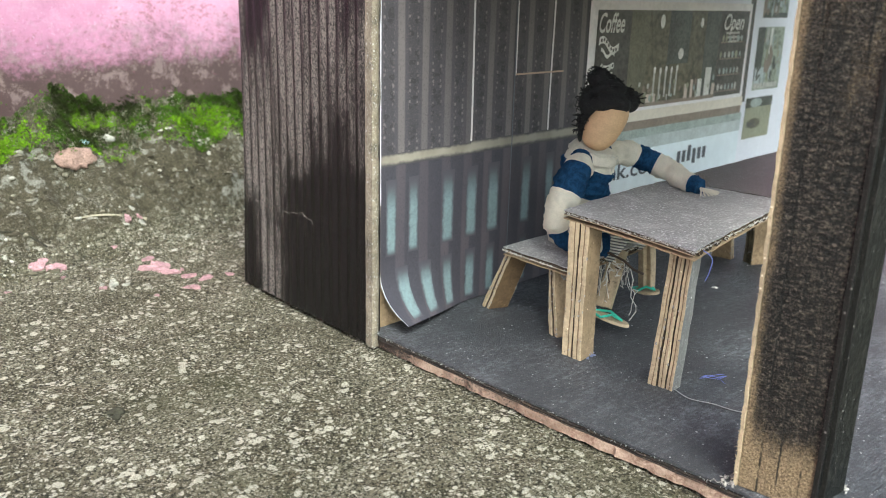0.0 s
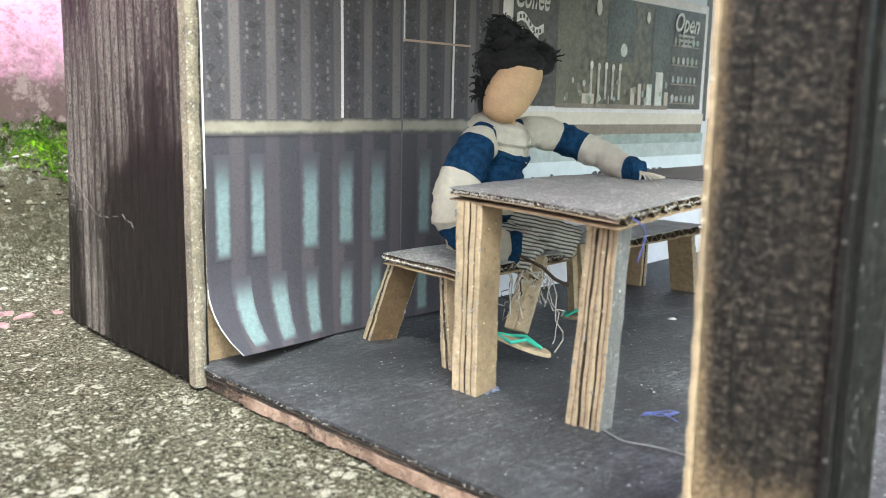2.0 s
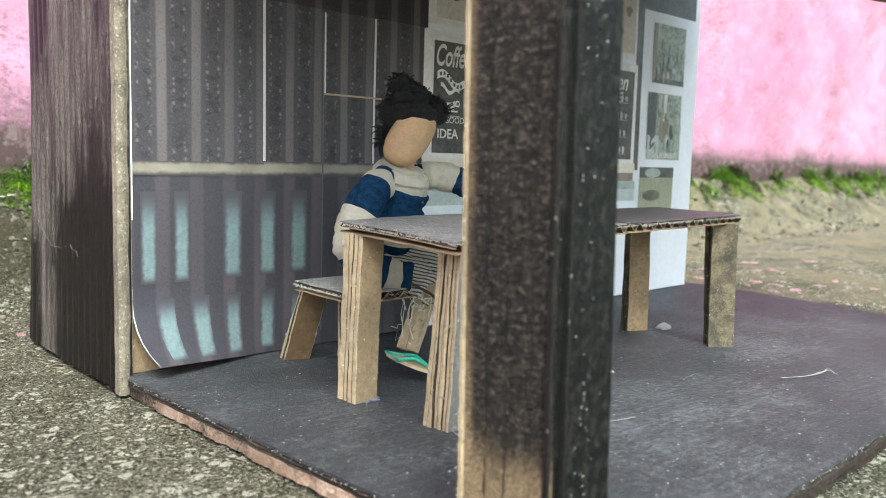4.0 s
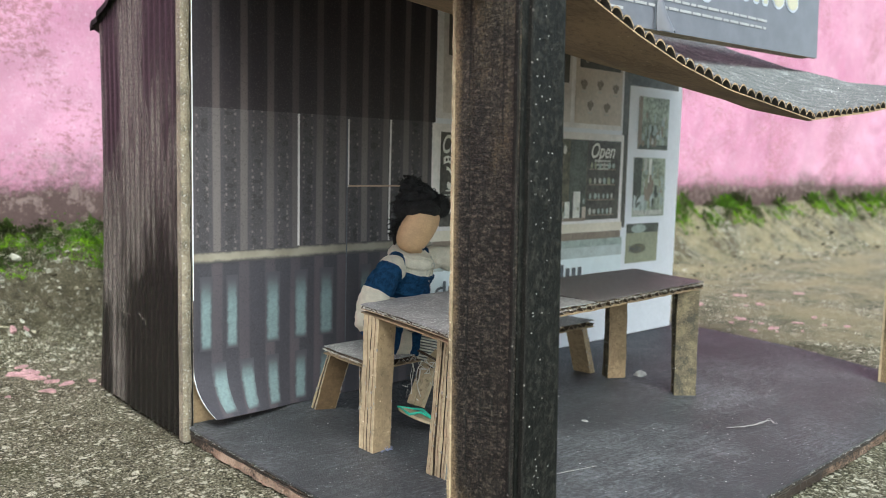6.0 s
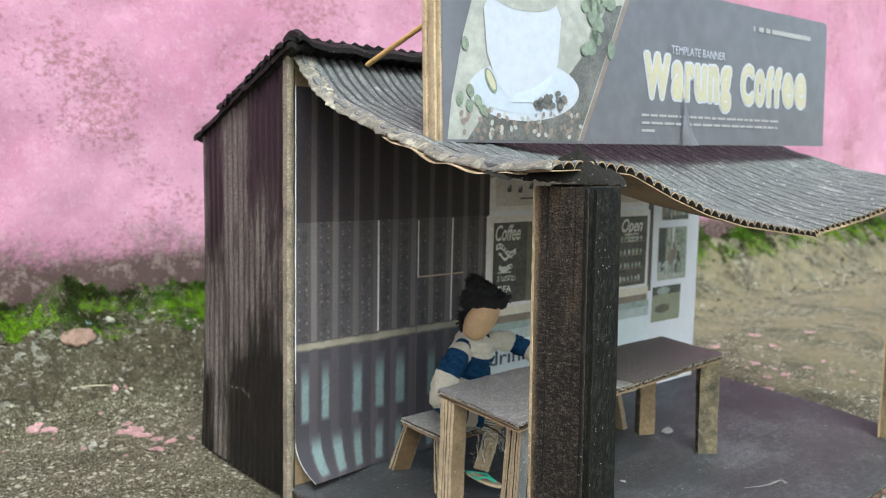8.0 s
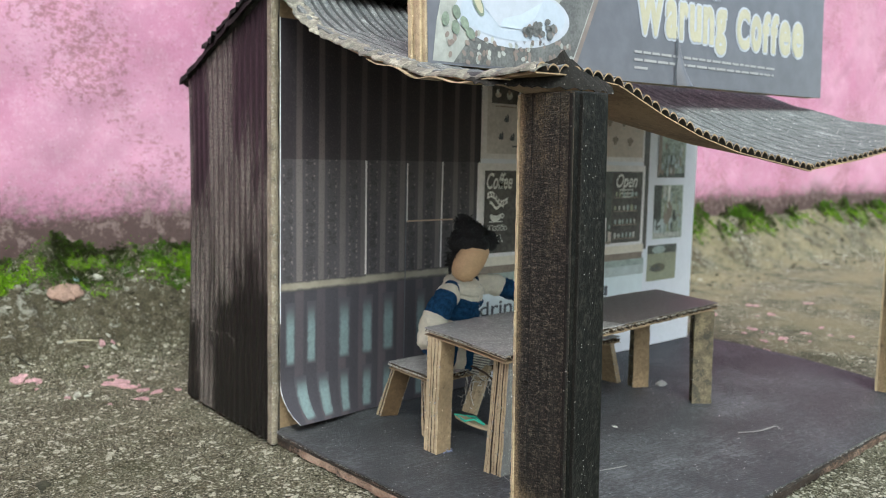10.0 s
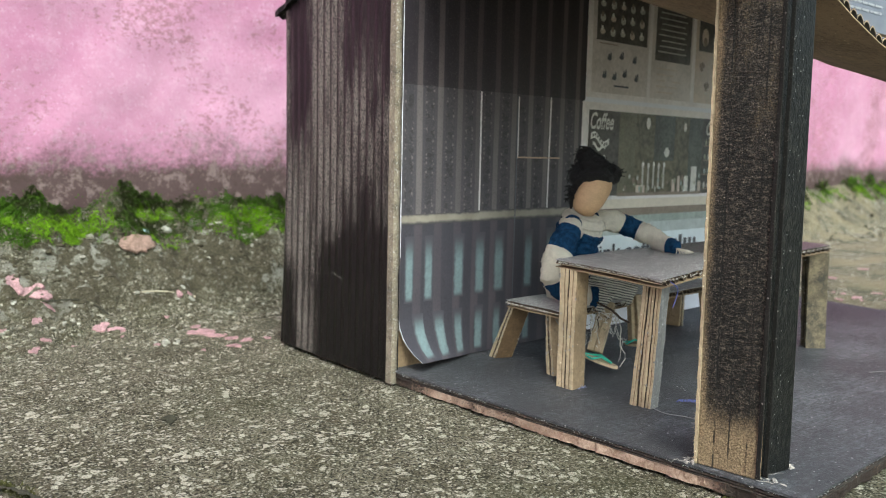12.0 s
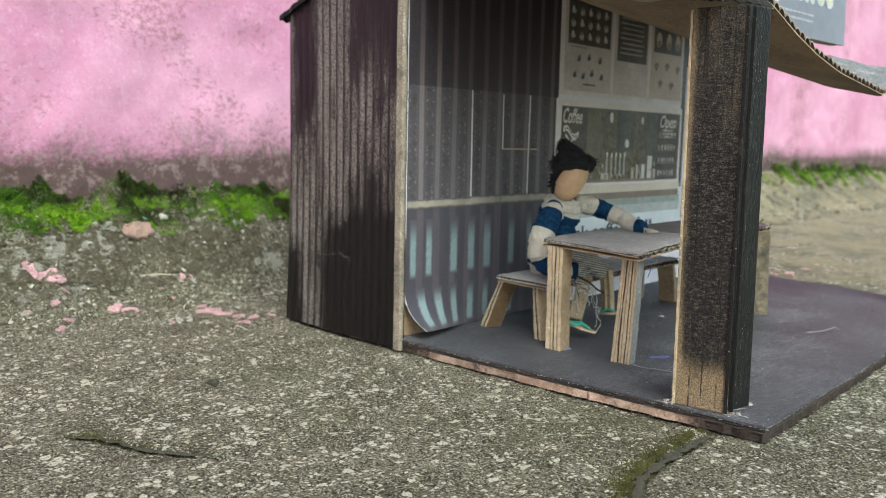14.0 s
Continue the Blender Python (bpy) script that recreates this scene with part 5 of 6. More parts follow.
# ---- layered cardboard furniture ----
def corrugated(owner, quad, z_top, thick, pitch, top_mat, droop=None, label=""):
    """A board of two liners and a wave between; quad: front left, front right, back right, back left."""
    fl_, fr, br, bl = [Vector((*p, 0)) for p in quad]

    def at(u, v, z):
        p = fl_.lerp(fr, u).lerp(bl.lerp(br, u), v)
        return (p.x, p.y, z + (droop(u, v) if droop else 0))
    n = max(4, int((fr - fl_).length / pitch))
    nu = [i / 24 for i in range(25)]
    nv = [i / 10 for i in range(11)]
    jag = random.Random(n)
    rough = [jag.uniform(-0.0003, 0.0003) for _ in range(400)]

    def wob(u, v, z, k):
        p = at(u, v, z)
        e = rough[(int(u * 24) * 11 + int(v * 10) + k) % 400]
        return (p[0] + e, p[1] + e * (1 if v in (0, 1) else 0), p[2] + e * 0.25)
    t = 0.00038
    top = part("top_liner", Geo().sheet(lambda u, v: wob(u, v, z_top, 3), nu, nv, thick=(0, 0, -t)), top_mat, owner, label)
    part("bottom_liner", Geo().sheet(lambda u, v: wob(u, v, z_top - thick + t, 50), nu, nv, thick=(0, 0, -t)), KRAFT, owner)
    mid, amp = z_top - thick / 2, thick / 2 - t - 0.0001
    wave = Geo().sheet(lambda u, v: at(u, lerp(0.001, 0.999, v), mid + 0.00012 + amp * math.sin(2 * math.pi * n * u)), [i / (n * 14) for i in range(n * 14 + 1)], [0, 0.25, 0.5, 0.75, 1], thick=(0, 0, -0.00026))
    # The wave's skin is dark to imitate shade in the voids; rims stay pale.
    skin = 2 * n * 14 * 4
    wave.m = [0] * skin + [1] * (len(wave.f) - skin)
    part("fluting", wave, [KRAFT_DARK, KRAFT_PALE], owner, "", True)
    return top


def card_leg(owner, base, head, w, d, turn, plies=3, label="", face=None, strip=None):
    """A leg of upright strips glued face to face: one section with a dark groove along each ply's core."""
    g = Geo()
    b, h = Vector(base), Vector(head)
    rot = Matrix.Rotation(radians(turn), 3, "Z")
    rr = random.Random(int(base[0] * 1e5))
    ply = w / plies
    near, dark = [], []
    for i in range(plies):
        x0 = -w / 2 + i * ply
        e = rr.uniform(-0.0009, 0.0006)
        # Slot 1 faces line the gaps, darkened to imitate the shade in them.
        for a, ins, dk in ((0.0, e, 0), (0.06, e - 0.0002, 0), (0.34, e - 0.0001, 0), (0.4, e + 0.0003, 2), (0.47, e, 0), (0.76, e - 0.0001, 0), (0.82, e, 1), (0.82, 0.0026, 1), (1.0, 0.0026, 1)):
            if i == plies - 1 and a > 0.8:
                a, ins, dk = (1.0, e, 0)
            near.append((x0 + a * ply, -d / 2 + ins))
            dark.append(dk)
    loop = near + [(x, -y) for x, y in reversed(near)]
    strips = [q or 4 for q in dark[:-1]]
    slots = strips + [0] + list(reversed(strips)) + [3]
    n, segs = len(loop), 22
    vs_ = []
    for k in range(segs + 1):
        t = k / segs
        c0 = b.lerp(h, t)
        for q, (x, y) in enumerate(loop):
            sheet_no = int((x / w + 0.5) * plies * 0.999)
            wob = 0.0002 * math.sin(t * 3.1 + sheet_no * 2.1 + b.x * 900) + 0.00006 * math.sin(t * 19 + sheet_no * 4.0) + rr.uniform(-0.00004, 0.00004)
            vs_.append(c0 + rot @ Vector((x + 0.9 * wob, y + wob, 0)))
    g.v = [tuple(p) for p in vs_]
    for k in range(segs):
        for q in range(n):
            g.f.append((k * n + q, k * n + (q + 1) % n, (k + 1) * n + (q + 1) % n, (k + 1) * n + q))
            g.m.append(slots[q])
    g.f += [tuple(reversed(range(n))), tuple(segs * n + q for q in range(n))]
    g.m += [0, 0]
    leg = part("leg", g, [KRAFT, KRAFT_DARK, KRAFT_DIM, face or KRAFT, strip or KRAFT_PALE], owner, label)
    # beads and strings of clear glue pressed out of the joints
    sp = Geo()
    for _ in range(70):
        q = rr.randrange(n)
        k0 = rr.randrange(segs)
        p0 = Vector(vs_[k0 * n + q]).lerp(Vector(vs_[(k0 + 1) * n + q]), rr.random())
        a = rr.uniform(0.00012, 0.00042)
        sp.blob(p0, (a, a, a * rr.uniform(0.8, 2.0)), 6, 4, 0, 0.4, 900)
    part("glue_bead", sp, GLUE, leg)
    return leg


FLOOR = 0.0065
table = thing("table", pose(0.222, 0.133, FLOOR), "grey-sprayed corrugated cardboard table with brown laminated legs", "table")


def local(owner, pts):
    o = owner.matrix_basis.translation
    return [tuple(Vector(p) - Vector((o.x, o.y, o.z)[:len(p)])) if len(p) == 3 else (p[0] - o.x, p[1] - o.y) for p in pts]


def droop_t(u, v):
    return -0.0012 * (1 - u) ** 3 * (1 - v) ** 2 + 0.0006 * math.sin(u * 3)


corrugated(table, local(table, [(0.2215, 0.1335), (0.302, 0.1455), (0.296, 0.1955), (0.2235, 0.187)]), 0.0563 - FLOOR, 0.0033, 0.0062, TOPSPRAY, droop_t, "grey-sprayed table board")
corrugated(table, local(table, [(0.3024, 0.1455), (0.3885, 0.1575), (0.3965, 0.2035), (0.2964, 0.1955)]), 0.0566 - FLOOR, 0.0033, 0.0062, TOPBROWN, None, "brownish second table board")
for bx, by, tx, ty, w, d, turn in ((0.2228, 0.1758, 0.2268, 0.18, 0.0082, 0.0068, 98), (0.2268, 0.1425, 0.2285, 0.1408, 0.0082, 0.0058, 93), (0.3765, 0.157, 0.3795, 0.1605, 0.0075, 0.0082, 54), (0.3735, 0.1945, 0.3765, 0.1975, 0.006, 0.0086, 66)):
    # Far legs take duller, darker strips; the front one a dull face too.
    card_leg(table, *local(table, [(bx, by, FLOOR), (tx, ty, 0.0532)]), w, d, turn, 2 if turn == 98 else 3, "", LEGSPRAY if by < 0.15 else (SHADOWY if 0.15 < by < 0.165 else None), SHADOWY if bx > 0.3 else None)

bench = thing("bench", pose(0.2265, 0.186, FLOOR), "low grey-sprayed cardboard bench with splayed brown legs", "bench")
corrugated(bench, local(bench, [(0.2275, 0.186), (0.3625, 0.1985), (0.3585, 0.2265), (0.2275, 0.2195)]), 0.0345 - FLOOR, 0.0032, 0.0062, TOPSPRAY, None, "grey-sprayed bench board")
for bx, by, tx, ty, turn in ((0.2325, 0.2275, 0.2335, 0.2165, 70), (0.2325, 0.191, 0.2345, 0.1955, 70), (0.369, 0.209, 0.3565, 0.2045, 10), (0.362, 0.229, 0.3535, 0.2225, 10)):
    # The back left leg's face is coloured as if shaded.
    card_leg(bench, *local(bench, [(bx, by, FLOOR), (tx, ty, 0.0318)]), 0.0046, 0.0085, turn, 2, "", UMBER if by > 0.225 and bx < 0.3 else None)

# ---- the cloth doll on the bench, one mesh ----
doll = Geo()
NV, IV, SK, HR, KR, GR, BW, TH, TW = range(9)


def limb(pts, radii, slots, sides=24):
    """A padded tube through a few points, with folds."""
    vs_, rs_, ss_ = [], [], []
    n = len(pts) - 1
    steps = 12
    first_v = len(doll.v)
    for i in range(n):
        p0, p1, p2, p3 = [Vector(pts[min(max(k, 0), n)]) for k in (i - 1, i, i + 1, i + 2)]
        for s in range(steps):
            t = s / steps
            q = 0.5 * ((2 * p1) + (p2 - p0) * t + (2 * p0 - 5 * p1 + 4 * p2 - p3) * t * t + (3 * p1 - p0 - 3 * p2 + p3) * t ** 3)
            vs_.append(q)
            rs_.append(lerp(radii[i], radii[i + 1], t) * (1 + 0.06 * math.sin(9 * (i + t) + 2) + 0.03 * math.sin(23 * (i + t))))
            ss_.append(slots[min(int((i + t) / n * len(slots)), len(slots) - 1)])
    vs_.append(Vector(pts[-1]))
    rs_.append(radii[-1])
    doll.tube(vs_, rs_, sides, ss_)
    for i in range(first_v, len(doll.v)):
        p = Vector(doll.v[i])
        doll.v[i] = tuple(p + 0.0006 * noise.noise_vector(p * 230) + 0.0004 * noise.noise_vector(p * 520))


# torso and shoulders
limb([(0.2555, 0.2095, 0.0335), (0.2555, 0.2095, 0.045), (0.257, 0.208, 0.0565), (0.2585, 0.206, 0.066), (0.259, 0.2035, 0.0728)], [0.0098, 0.0108, 0.0106, 0.0102, 0.0072], [IV, NV, IV, NV, NV, IV, IV], 30)
# sleeve hanging to the lap
limb([(0.2525, 0.2045, 0.0678), (0.2445, 0.201, 0.0638), (0.2375, 0.2, 0.054), (0.2375, 0.1995, 0.0455), (0.2445, 0.195, 0.039), (0.2525, 0.19, 0.0375)], [0.0044, 0.0056, 0.006, 0.0062, 0.0054, 0.0044], [NV, IV, NV, NV, IV, IV, IV, NV, NV, NV, IV, NV])
# sleeve reaching over the table
limb([(0.2640, 0.2045, 0.0684), (0.271, 0.2015, 0.0692), (0.279, 0.196, 0.0668), (0.2835, 0.188, 0.0632), (0.284, 0.178, 0.0600), (0.2835, 0.1725, 0.0592)], [0.0046, 0.0048, 0.0045, 0.0043, 0.0038, 0.0026], [NV, IV, IV, IV, NV, NV, IV, IV, IV, IV, NV, NV])
for i in range(9):
    a = -0.9 + 0.22 * i
    doll.tube([(0.283, 0.1725, 0.0590), (0.283 + 0.004 * math.sin(a), 0.1725 - 0.004 * math.cos(a), 0.0583), (0.283 + 0.0075 * math.sin(a), 0.1725 - 0.0068 * math.cos(a), 0.0575)], 0.00028, 5, [IV, IV])
# head of rolled paper, neck and hair
TIP = Matrix.Rotation(radians(16), 4, "X") @ Matrix.Rotation(radians(24), 4, "Y")
doll.tube([(0.259, 0.2045, 0.066), (0.258, 0.2025, 0.075)], [0.0035, 0.0035], 10, [SK])
n0 = len(doll.v)
HEAD = Vector((0.2575, 0.1993, 0.0815))
for j in range(25):
    zz = math.cos(math.pi * j / 24)
    rr_ = (1 - abs(zz) ** 3.0) ** (1 / 3.0)
    low_t = max(0.0, -zz)
    for i in range(30):
        a = 2 * math.pi * i / 30
        p = Vector((0.0066 * math.cos(a) * rr_ * (1 - 0.2 * low_t ** 2), 0.0068 * math.sin(a) * rr_ * (1 - 0.16 * low_t ** 2), 0.0101 * zz))
        doll.v.append(tuple(HEAD + TIP.to_3x3() @ p + Vector((-0.0012, -0.0006, 0)) * low_t))
for j in range(24):
    for i in range(30):
        doll.f.append((n0 + j * 30 + i, n0 + (j + 1) * 30 + i, n0 + (j + 1) * 30 + (i + 1) % 30, n0 + j * 30 + (i + 1) % 30))
        doll.m.append(SK)
hr = random.Random(11)
for c_, r_, k_ in (((0.2598, 0.1997, 0.0892), (0.0087, 0.0085, 0.0046), 0.2), ((0.2645, 0.1968, 0.0898), (0.0056, 0.0052, 0.0042), 0.25), ((0.2594, 0.2015, 0.0934), (0.0068, 0.007, 0.0046), 0.3), ((0.2545, 0.2045, 0.0882), (0.0042, 0.0044, 0.0056), 0.25), ((0.2568, 0.2032, 0.0972), (0.0038, 0.0038, 0.0036), 0.35), ((0.2505, 0.2048, 0.0795), (0.0012, 0.0013, 0.0046), 0.4)):
    doll.blob(c_, r_, 32, 20, HR, k_, 280)
    for i in range(170):
        a, b = hr.uniform(0, 2 * math.pi), hr.uniform(0.0, 1.75)
        d = Vector((math.cos(a) * math.sin(b), math.sin(a) * math.sin(b), math.cos(b)))
        p = Vector(c_) + Vector((d.x * r_[0], d.y * r_[1], d.z * r_[2]))
        w = Vector((hr.uniform(-1, 1), hr.uniform(-1, 1), hr.uniform(-0.8, 0.6))) * hr.choice((0.0016, 0.0022, 0.003))
        doll.tube([p, p + d * 0.0008 + w * 0.5, p + d * 0.0002 + w], 0.0002, 4, [HR, HR], caps=False)
doll.tube([(0.256, 0.203, 0.098), (0.2553, 0.203, 0.1005), (0.2568, 0.2028, 0.1012), (0.2578, 0.203, 0.0998), (0.2575, 0.203, 0.0975)], 0.00022, 5, [HR] * 4)
# trousers, stick legs and sandals
limb([(0.251, 0.205, 0.0375), (0.2525, 0.1985, 0.0372), (0.2555, 0.1925, 0.0362), (0.2575, 0.1885, 0.0335)], [0.006, 0.0066, 0.0064, 0.0054], [TW])
limb([(0.258, 0.2065, 0.042), (0.265, 0.2025, 0.0424), (0.272, 0.197, 0.0392), (0.2785, 0.1922, 0.0352)], [0.0062, 0.0066, 0.0062, 0.0052], [TW])
for top_, foot, heel, toe in (((0.2578, 0.1882, 0.035), (0.248, 0.186, 0.0156), (0.2425, 0.188, 0.0148), (0.2525, 0.1775, 0.0102)), ((0.2797, 0.1918, 0.036), (0.2801, 0.1899, 0.0152), (0.279, 0.1945, 0.0138), (0.2805, 0.1845, 0.0148))):
    t_, f_ = Vector(top_), Vector(foot)
    # two strips of card glued face to face
    for across, wide, drop in ((-0.0013, 0.0019, 0.0), (0.0014, 0.0022, 0.0006)):
        o = Vector((0.75, -0.66, 0)) * across
        e_ = f_ - Vector((0, 0, drop))
        doll.tube([t_ + o, t_.lerp(e_, 0.5) + o * 1.05 + Vector((0.0002, 0, 0)), e_ + o], wide, 4, [KR, KR], 1.15)
    h_, o_ = Vector(heel), Vector(toe)
    d = (o_ - h_).normalized()
    side = d.cross(Vector((0, 0, 1))).normalized()
    rim = []
    for k in range(20):
        a = 2 * math.pi * k / 20
        rim.append(h_.lerp(o_, 0.5) + d * math.cos(a) * (o_ - h_).length * 0.55 + side * math.sin(a) * 0.0036 * (1 + 0.15 * math.cos(a)))
    low_ = [q - Vector((0, 0, 0.0011)) for q in rim]
    doll.add(rim + low_, [tuple(range(20)), tuple(reversed(range(20, 40)))] + [(k, 20 + k, 20 + (k + 1) % 20, (k + 1) % 20) for k in range(20)], KR)
    tip = h_.lerp(o_, 0.86) + Vector((0, 0, 0.0004))
    for sg in (1, -1):
        root = h_.lerp(o_, 0.28) + side * sg * 0.0036
        doll.tube([tip, tip.lerp(root, 0.5) + Vector((0, 0, 0.0016)), root], 0.0005, 6, [GR, GR])
    doll.tube([h_.lerp(o_, 0.3) + side * 0.0036, h_ - d * 0.0008, h_.lerp(o_, 0.3) - side * 0.0036], 0.0005, 6, [GR, GR])
for i in range(16):
    p = Vector((0.2612, 0.1985, 0.0705)) + Vector((hr.uniform(-0.002, 0.002), hr.uniform(-0.0015, 0.0005), -0.0006 * i))
    doll.tube([p, p + Vector((hr.uniform(-0.001, 0.001), -0.0007, hr.uniform(-0.001, 0.0005))), p + Vector((hr.uniform(-0.0016, 0.0016), -0.0009, hr.uniform(-0.0028, -0.0006)))], 0.00013, 4, [TH, TH], caps=False)
# dark wire and loose warp threads below the hem
doll.tube([(0.247, 0.1925, 0.038), (0.2495, 0.187, 0.0362), (0.2545, 0.183, 0.033), (0.2575, 0.1805, 0.0295), (0.2615, 0.179, 0.0275)], 0.0005, 6, [BW] * 4)
for i in range(40):
    p = Vector((hr.uniform(0.2485, 0.263), hr.uniform(0.1845, 0.1905), hr.uniform(0.0285, 0.0335)))
    pts_ = [p]
    fall = hr.choice((0.0012, 0.002, 0.0034, 0.0046))
    for k in range(6):
        pts_.append(pts_[-1] + Vector((hr.uniform(-0.0018, 0.0018), hr.uniform(-0.0018, 0.0018), hr.uniform(-1.2, 0.35) * fall)))
    doll.tube(pts_, hr.choice((0.00012, 0.00017, 0.00022)), 4, [BW if i % 4 == 0 else TH] * 6, caps=False)
tagged(part("doll", doll, [NAVY, IVORY, SKIN, HAIR, KRAFT_PALE, GREEN, BROWNWIRE, FRAY, TWILL], None, "", True), "small cloth doll in blue and ivory stripes seated on the bench", "doll")

# ---- the sign on the awning ----
SIGN_O = Vector((0.196, 0.151, 0.1605))
sign = thing("shop_sign", pose(SIGN_O.x, SIGN_O.y, SIGN_O.z, -1.2, -1.2, 3.4), "printed coffee stall sign on thick cardboard, standing on the awning", "sign")
SW_, SH_ = 0.3005, 0.0715
g = Geo()
g.box((-0.0005, 0.0003, 0), (SW_, 0.0022, SH_))
g.box((-0.0014, 0.0024, 0.0004), (SW_ - 0.001, 0.0048, SH_ - 0.0006))
g.box((-0.0004, 0.0050, 0.0002), (SW_ - 0.002, 0.0074, SH_ - 0.001))
g.box((-0.0012, 0.0076, 0.0006), (SW_ - 0.002, 0.0096, SH_ - 0.001))
soft(part("backing_board", g, KRAFT_PALE, sign, "thick raw cardboard backing"), 0.0003)


def sign_poly(name, pts, layer, mat, label=""):
    g = Geo()
    y = -0.00012 * layer
    dx, k = (0.0, 1.0) if name in ("printed_face", "slit", "text_bar") else (-0.0075, 0.97)
    g.add([(max(0.0, x * k + dx), y, z) for x, z in pts], [tuple(range(len(pts)))])
    return part(name, g, mat, sign, label)


def oval(cx, cz, rx, rz, n=40, tilt=0.0, lo=0.0, hi=2 * math.pi):
    c, s = math.cos(tilt), math.sin(tilt)
    out = []
    for i in range(n):
        a = lerp(lo, hi, i / n)
        px, pz = rx * math.cos(a), rz * math.sin(a)
        out.append((cx + c * px - s * pz, cz + s * px + c * pz))
    return out


sign_poly("printed_face", [(0, 0), (SW_, 0), (SW_, SH_ - 0.002), (SW_ - 0.002, SH_), (0, SH_)], 1, SLATE, "glossy slate-grey print")
sign_poly("photo_field", [(0.010, 0.001), (0.086, 0.001), (0.122, SH_), (0.03, SH_), (0.0185, 0.04), (0.012, 0.015)], 2, SIGN_CREAM, "cream coffee photograph")
sign_poly("brown_band", [(0.086, 0.001), (0.0885, 0.001), (0.125, SH_), (0.122, SH_)], 3, SIGN_BROWN)
sign_poly("bean_field", [(0.02, 0.001), (0.085, 0.001), (0.108, 0.045), (0.115, 0.06), (0.104, 0.058), (0.092, 0.04), (0.07, 0.02), (0.045, 0.012), (0.03, 0.012)], 3, SIGN_BEAN, "dark coffee beans")
sign_poly("saucer", oval(0.053, 0.0203, 0.0325, 0.0118, tilt=0.03), 4, SIGN_WHITE, "white saucer")
sign_poly("saucer_well", oval(0.053, 0.0211, 0.0295, 0.0098, tilt=0.03), 5, SIGN_SAUCER)
sign_poly("cup", [(0.0285, 0.05), (0.0305, 0.033), (0.036, 0.022), (0.044, 0.0158), (0.056, 0.0158), (0.064, 0.021), (0.0715, 0.032), (0.0735, 0.05), (0.067, 0.06), (0.036, 0.06)], 6, SIGN_WHITE, "white coffee cup")
sign_poly("cup_shade", [(0.044, 0.0158), (0.056, 0.0158), (0.064, 0.021), (0.0685, 0.0275), (0.056, 0.0215), (0.046, 0.019)], 7, SIGN_BLUE)
sign_poly("foam", oval(0.051, 0.0575, 0.0205, 0.0068), 7, SIGN_CREAM)
sign_poly("spoon", oval(0.0322, 0.0232, 0.0023, 0.0052, tilt=0.55), 7, SIGN_LEAF)
sign_poly("spoon", oval(0.0322, 0.0234, 0.0015, 0.0042, tilt=0.55), 8, SIGN_GOLD)
for i in range(34):
    a = random.Random(70 + i)
    t = a.random()
    sign_poly("bean", oval(lerp(0.0565, 0.0765, t), lerp(0.0142, 0.0222, a.random() * (0.25 + 0.75 * t)), 0.0018, 0.0012, 10, a.uniform(0, 3)), 8 + i % 3, SIGN_BEAN if i % 3 else SIGN_BROWN)
rs = random.Random(3)
for i in range(70):
    bx, bz = rs.uniform(0.016, 0.088), rs.uniform(0.0015, 0.0125)
    sign_poly("bean", oval(bx, bz, 0.0013, 0.0009, 8, rs.uniform(0, 3)), 4 + (i % 2), SIGN_BROWN if i % 3 else SIGN_CREAM)
for cx, cz in ((0.016, 0.016), (0.021, 0.0135), (0.0255, 0.0155), (0.0215, 0.019), (0.0285, 0.012), (0.019, 0.036)):
    sign_poly("leaf", oval(cx, cz, 0.0026, 0.0019, 12, cx * 90), 6, SIGN_LEAF)
for i in range(14):
    sign_poly("leaf", oval(0.098 + rs.uniform(-0.008, 0.012), 0.05 + rs.uniform(-0.012, 0.014), 0.004, 0.0028, 12, rs.uniform(0, 3)), 6 + i % 3, SIGN_LEAF)


def on_sign(x, z, layer):
    return pose(x, -0.00012 * layer, z, 90, 0, 0)


def fat_letter(char, x0, x1, z0, z1):
    """One heavy condensed letter of the sign: a pale rim and a khaki body, fitted to its box."""
    cu = bpy.data.curves.new("letter", "FONT")
    cu.body, cu.size, cu.offset, cu.resolution_u = char, 1.0, 0.022, 4
    tmp = bpy.data.objects.new("letter", cu)
    scene.collection.objects.link(tmp)
    bpy.context.view_layer.update()
    mesh = bpy.data.meshes.new_from_object(tmp.evaluated_get(bpy.context.evaluated_depsgraph_get()))
    bpy.data.objects.remove(tmp)
    vs_, fs_ = [v.co.copy() for v in mesh.vertices], [tuple(p.vertices) for p in mesh.polygons]
    ax, bx = min(v.x for v in vs_), max(v.x for v in vs_)
    az, bz = min(v.y for v in vs_), max(v.y for v in vs_)
    flat_ = [(lerp(x0, x1, (v.x - ax) / (bx - ax)), lerp(z0, z1, (v.y - az) / (bz - az))) for v in vs_]
    for spread, layer, mat, label in ((0.0017, 3, SIGN_WHITE, "pale letter rim"), (0.0006, 5, SIGN_GOLD, "khaki letter")):
        g = Geo()
        for k in range(10):
            dx, dz = spread * math.cos(0.2 * math.pi * k), spread * math.sin(0.2 * math.pi * k)
            g.add([(x + dx, -0.0001 * layer - 0.00001 * k, z + dz) for x, z in flat_], fs_)
        part("letter", g, mat, sign, label)


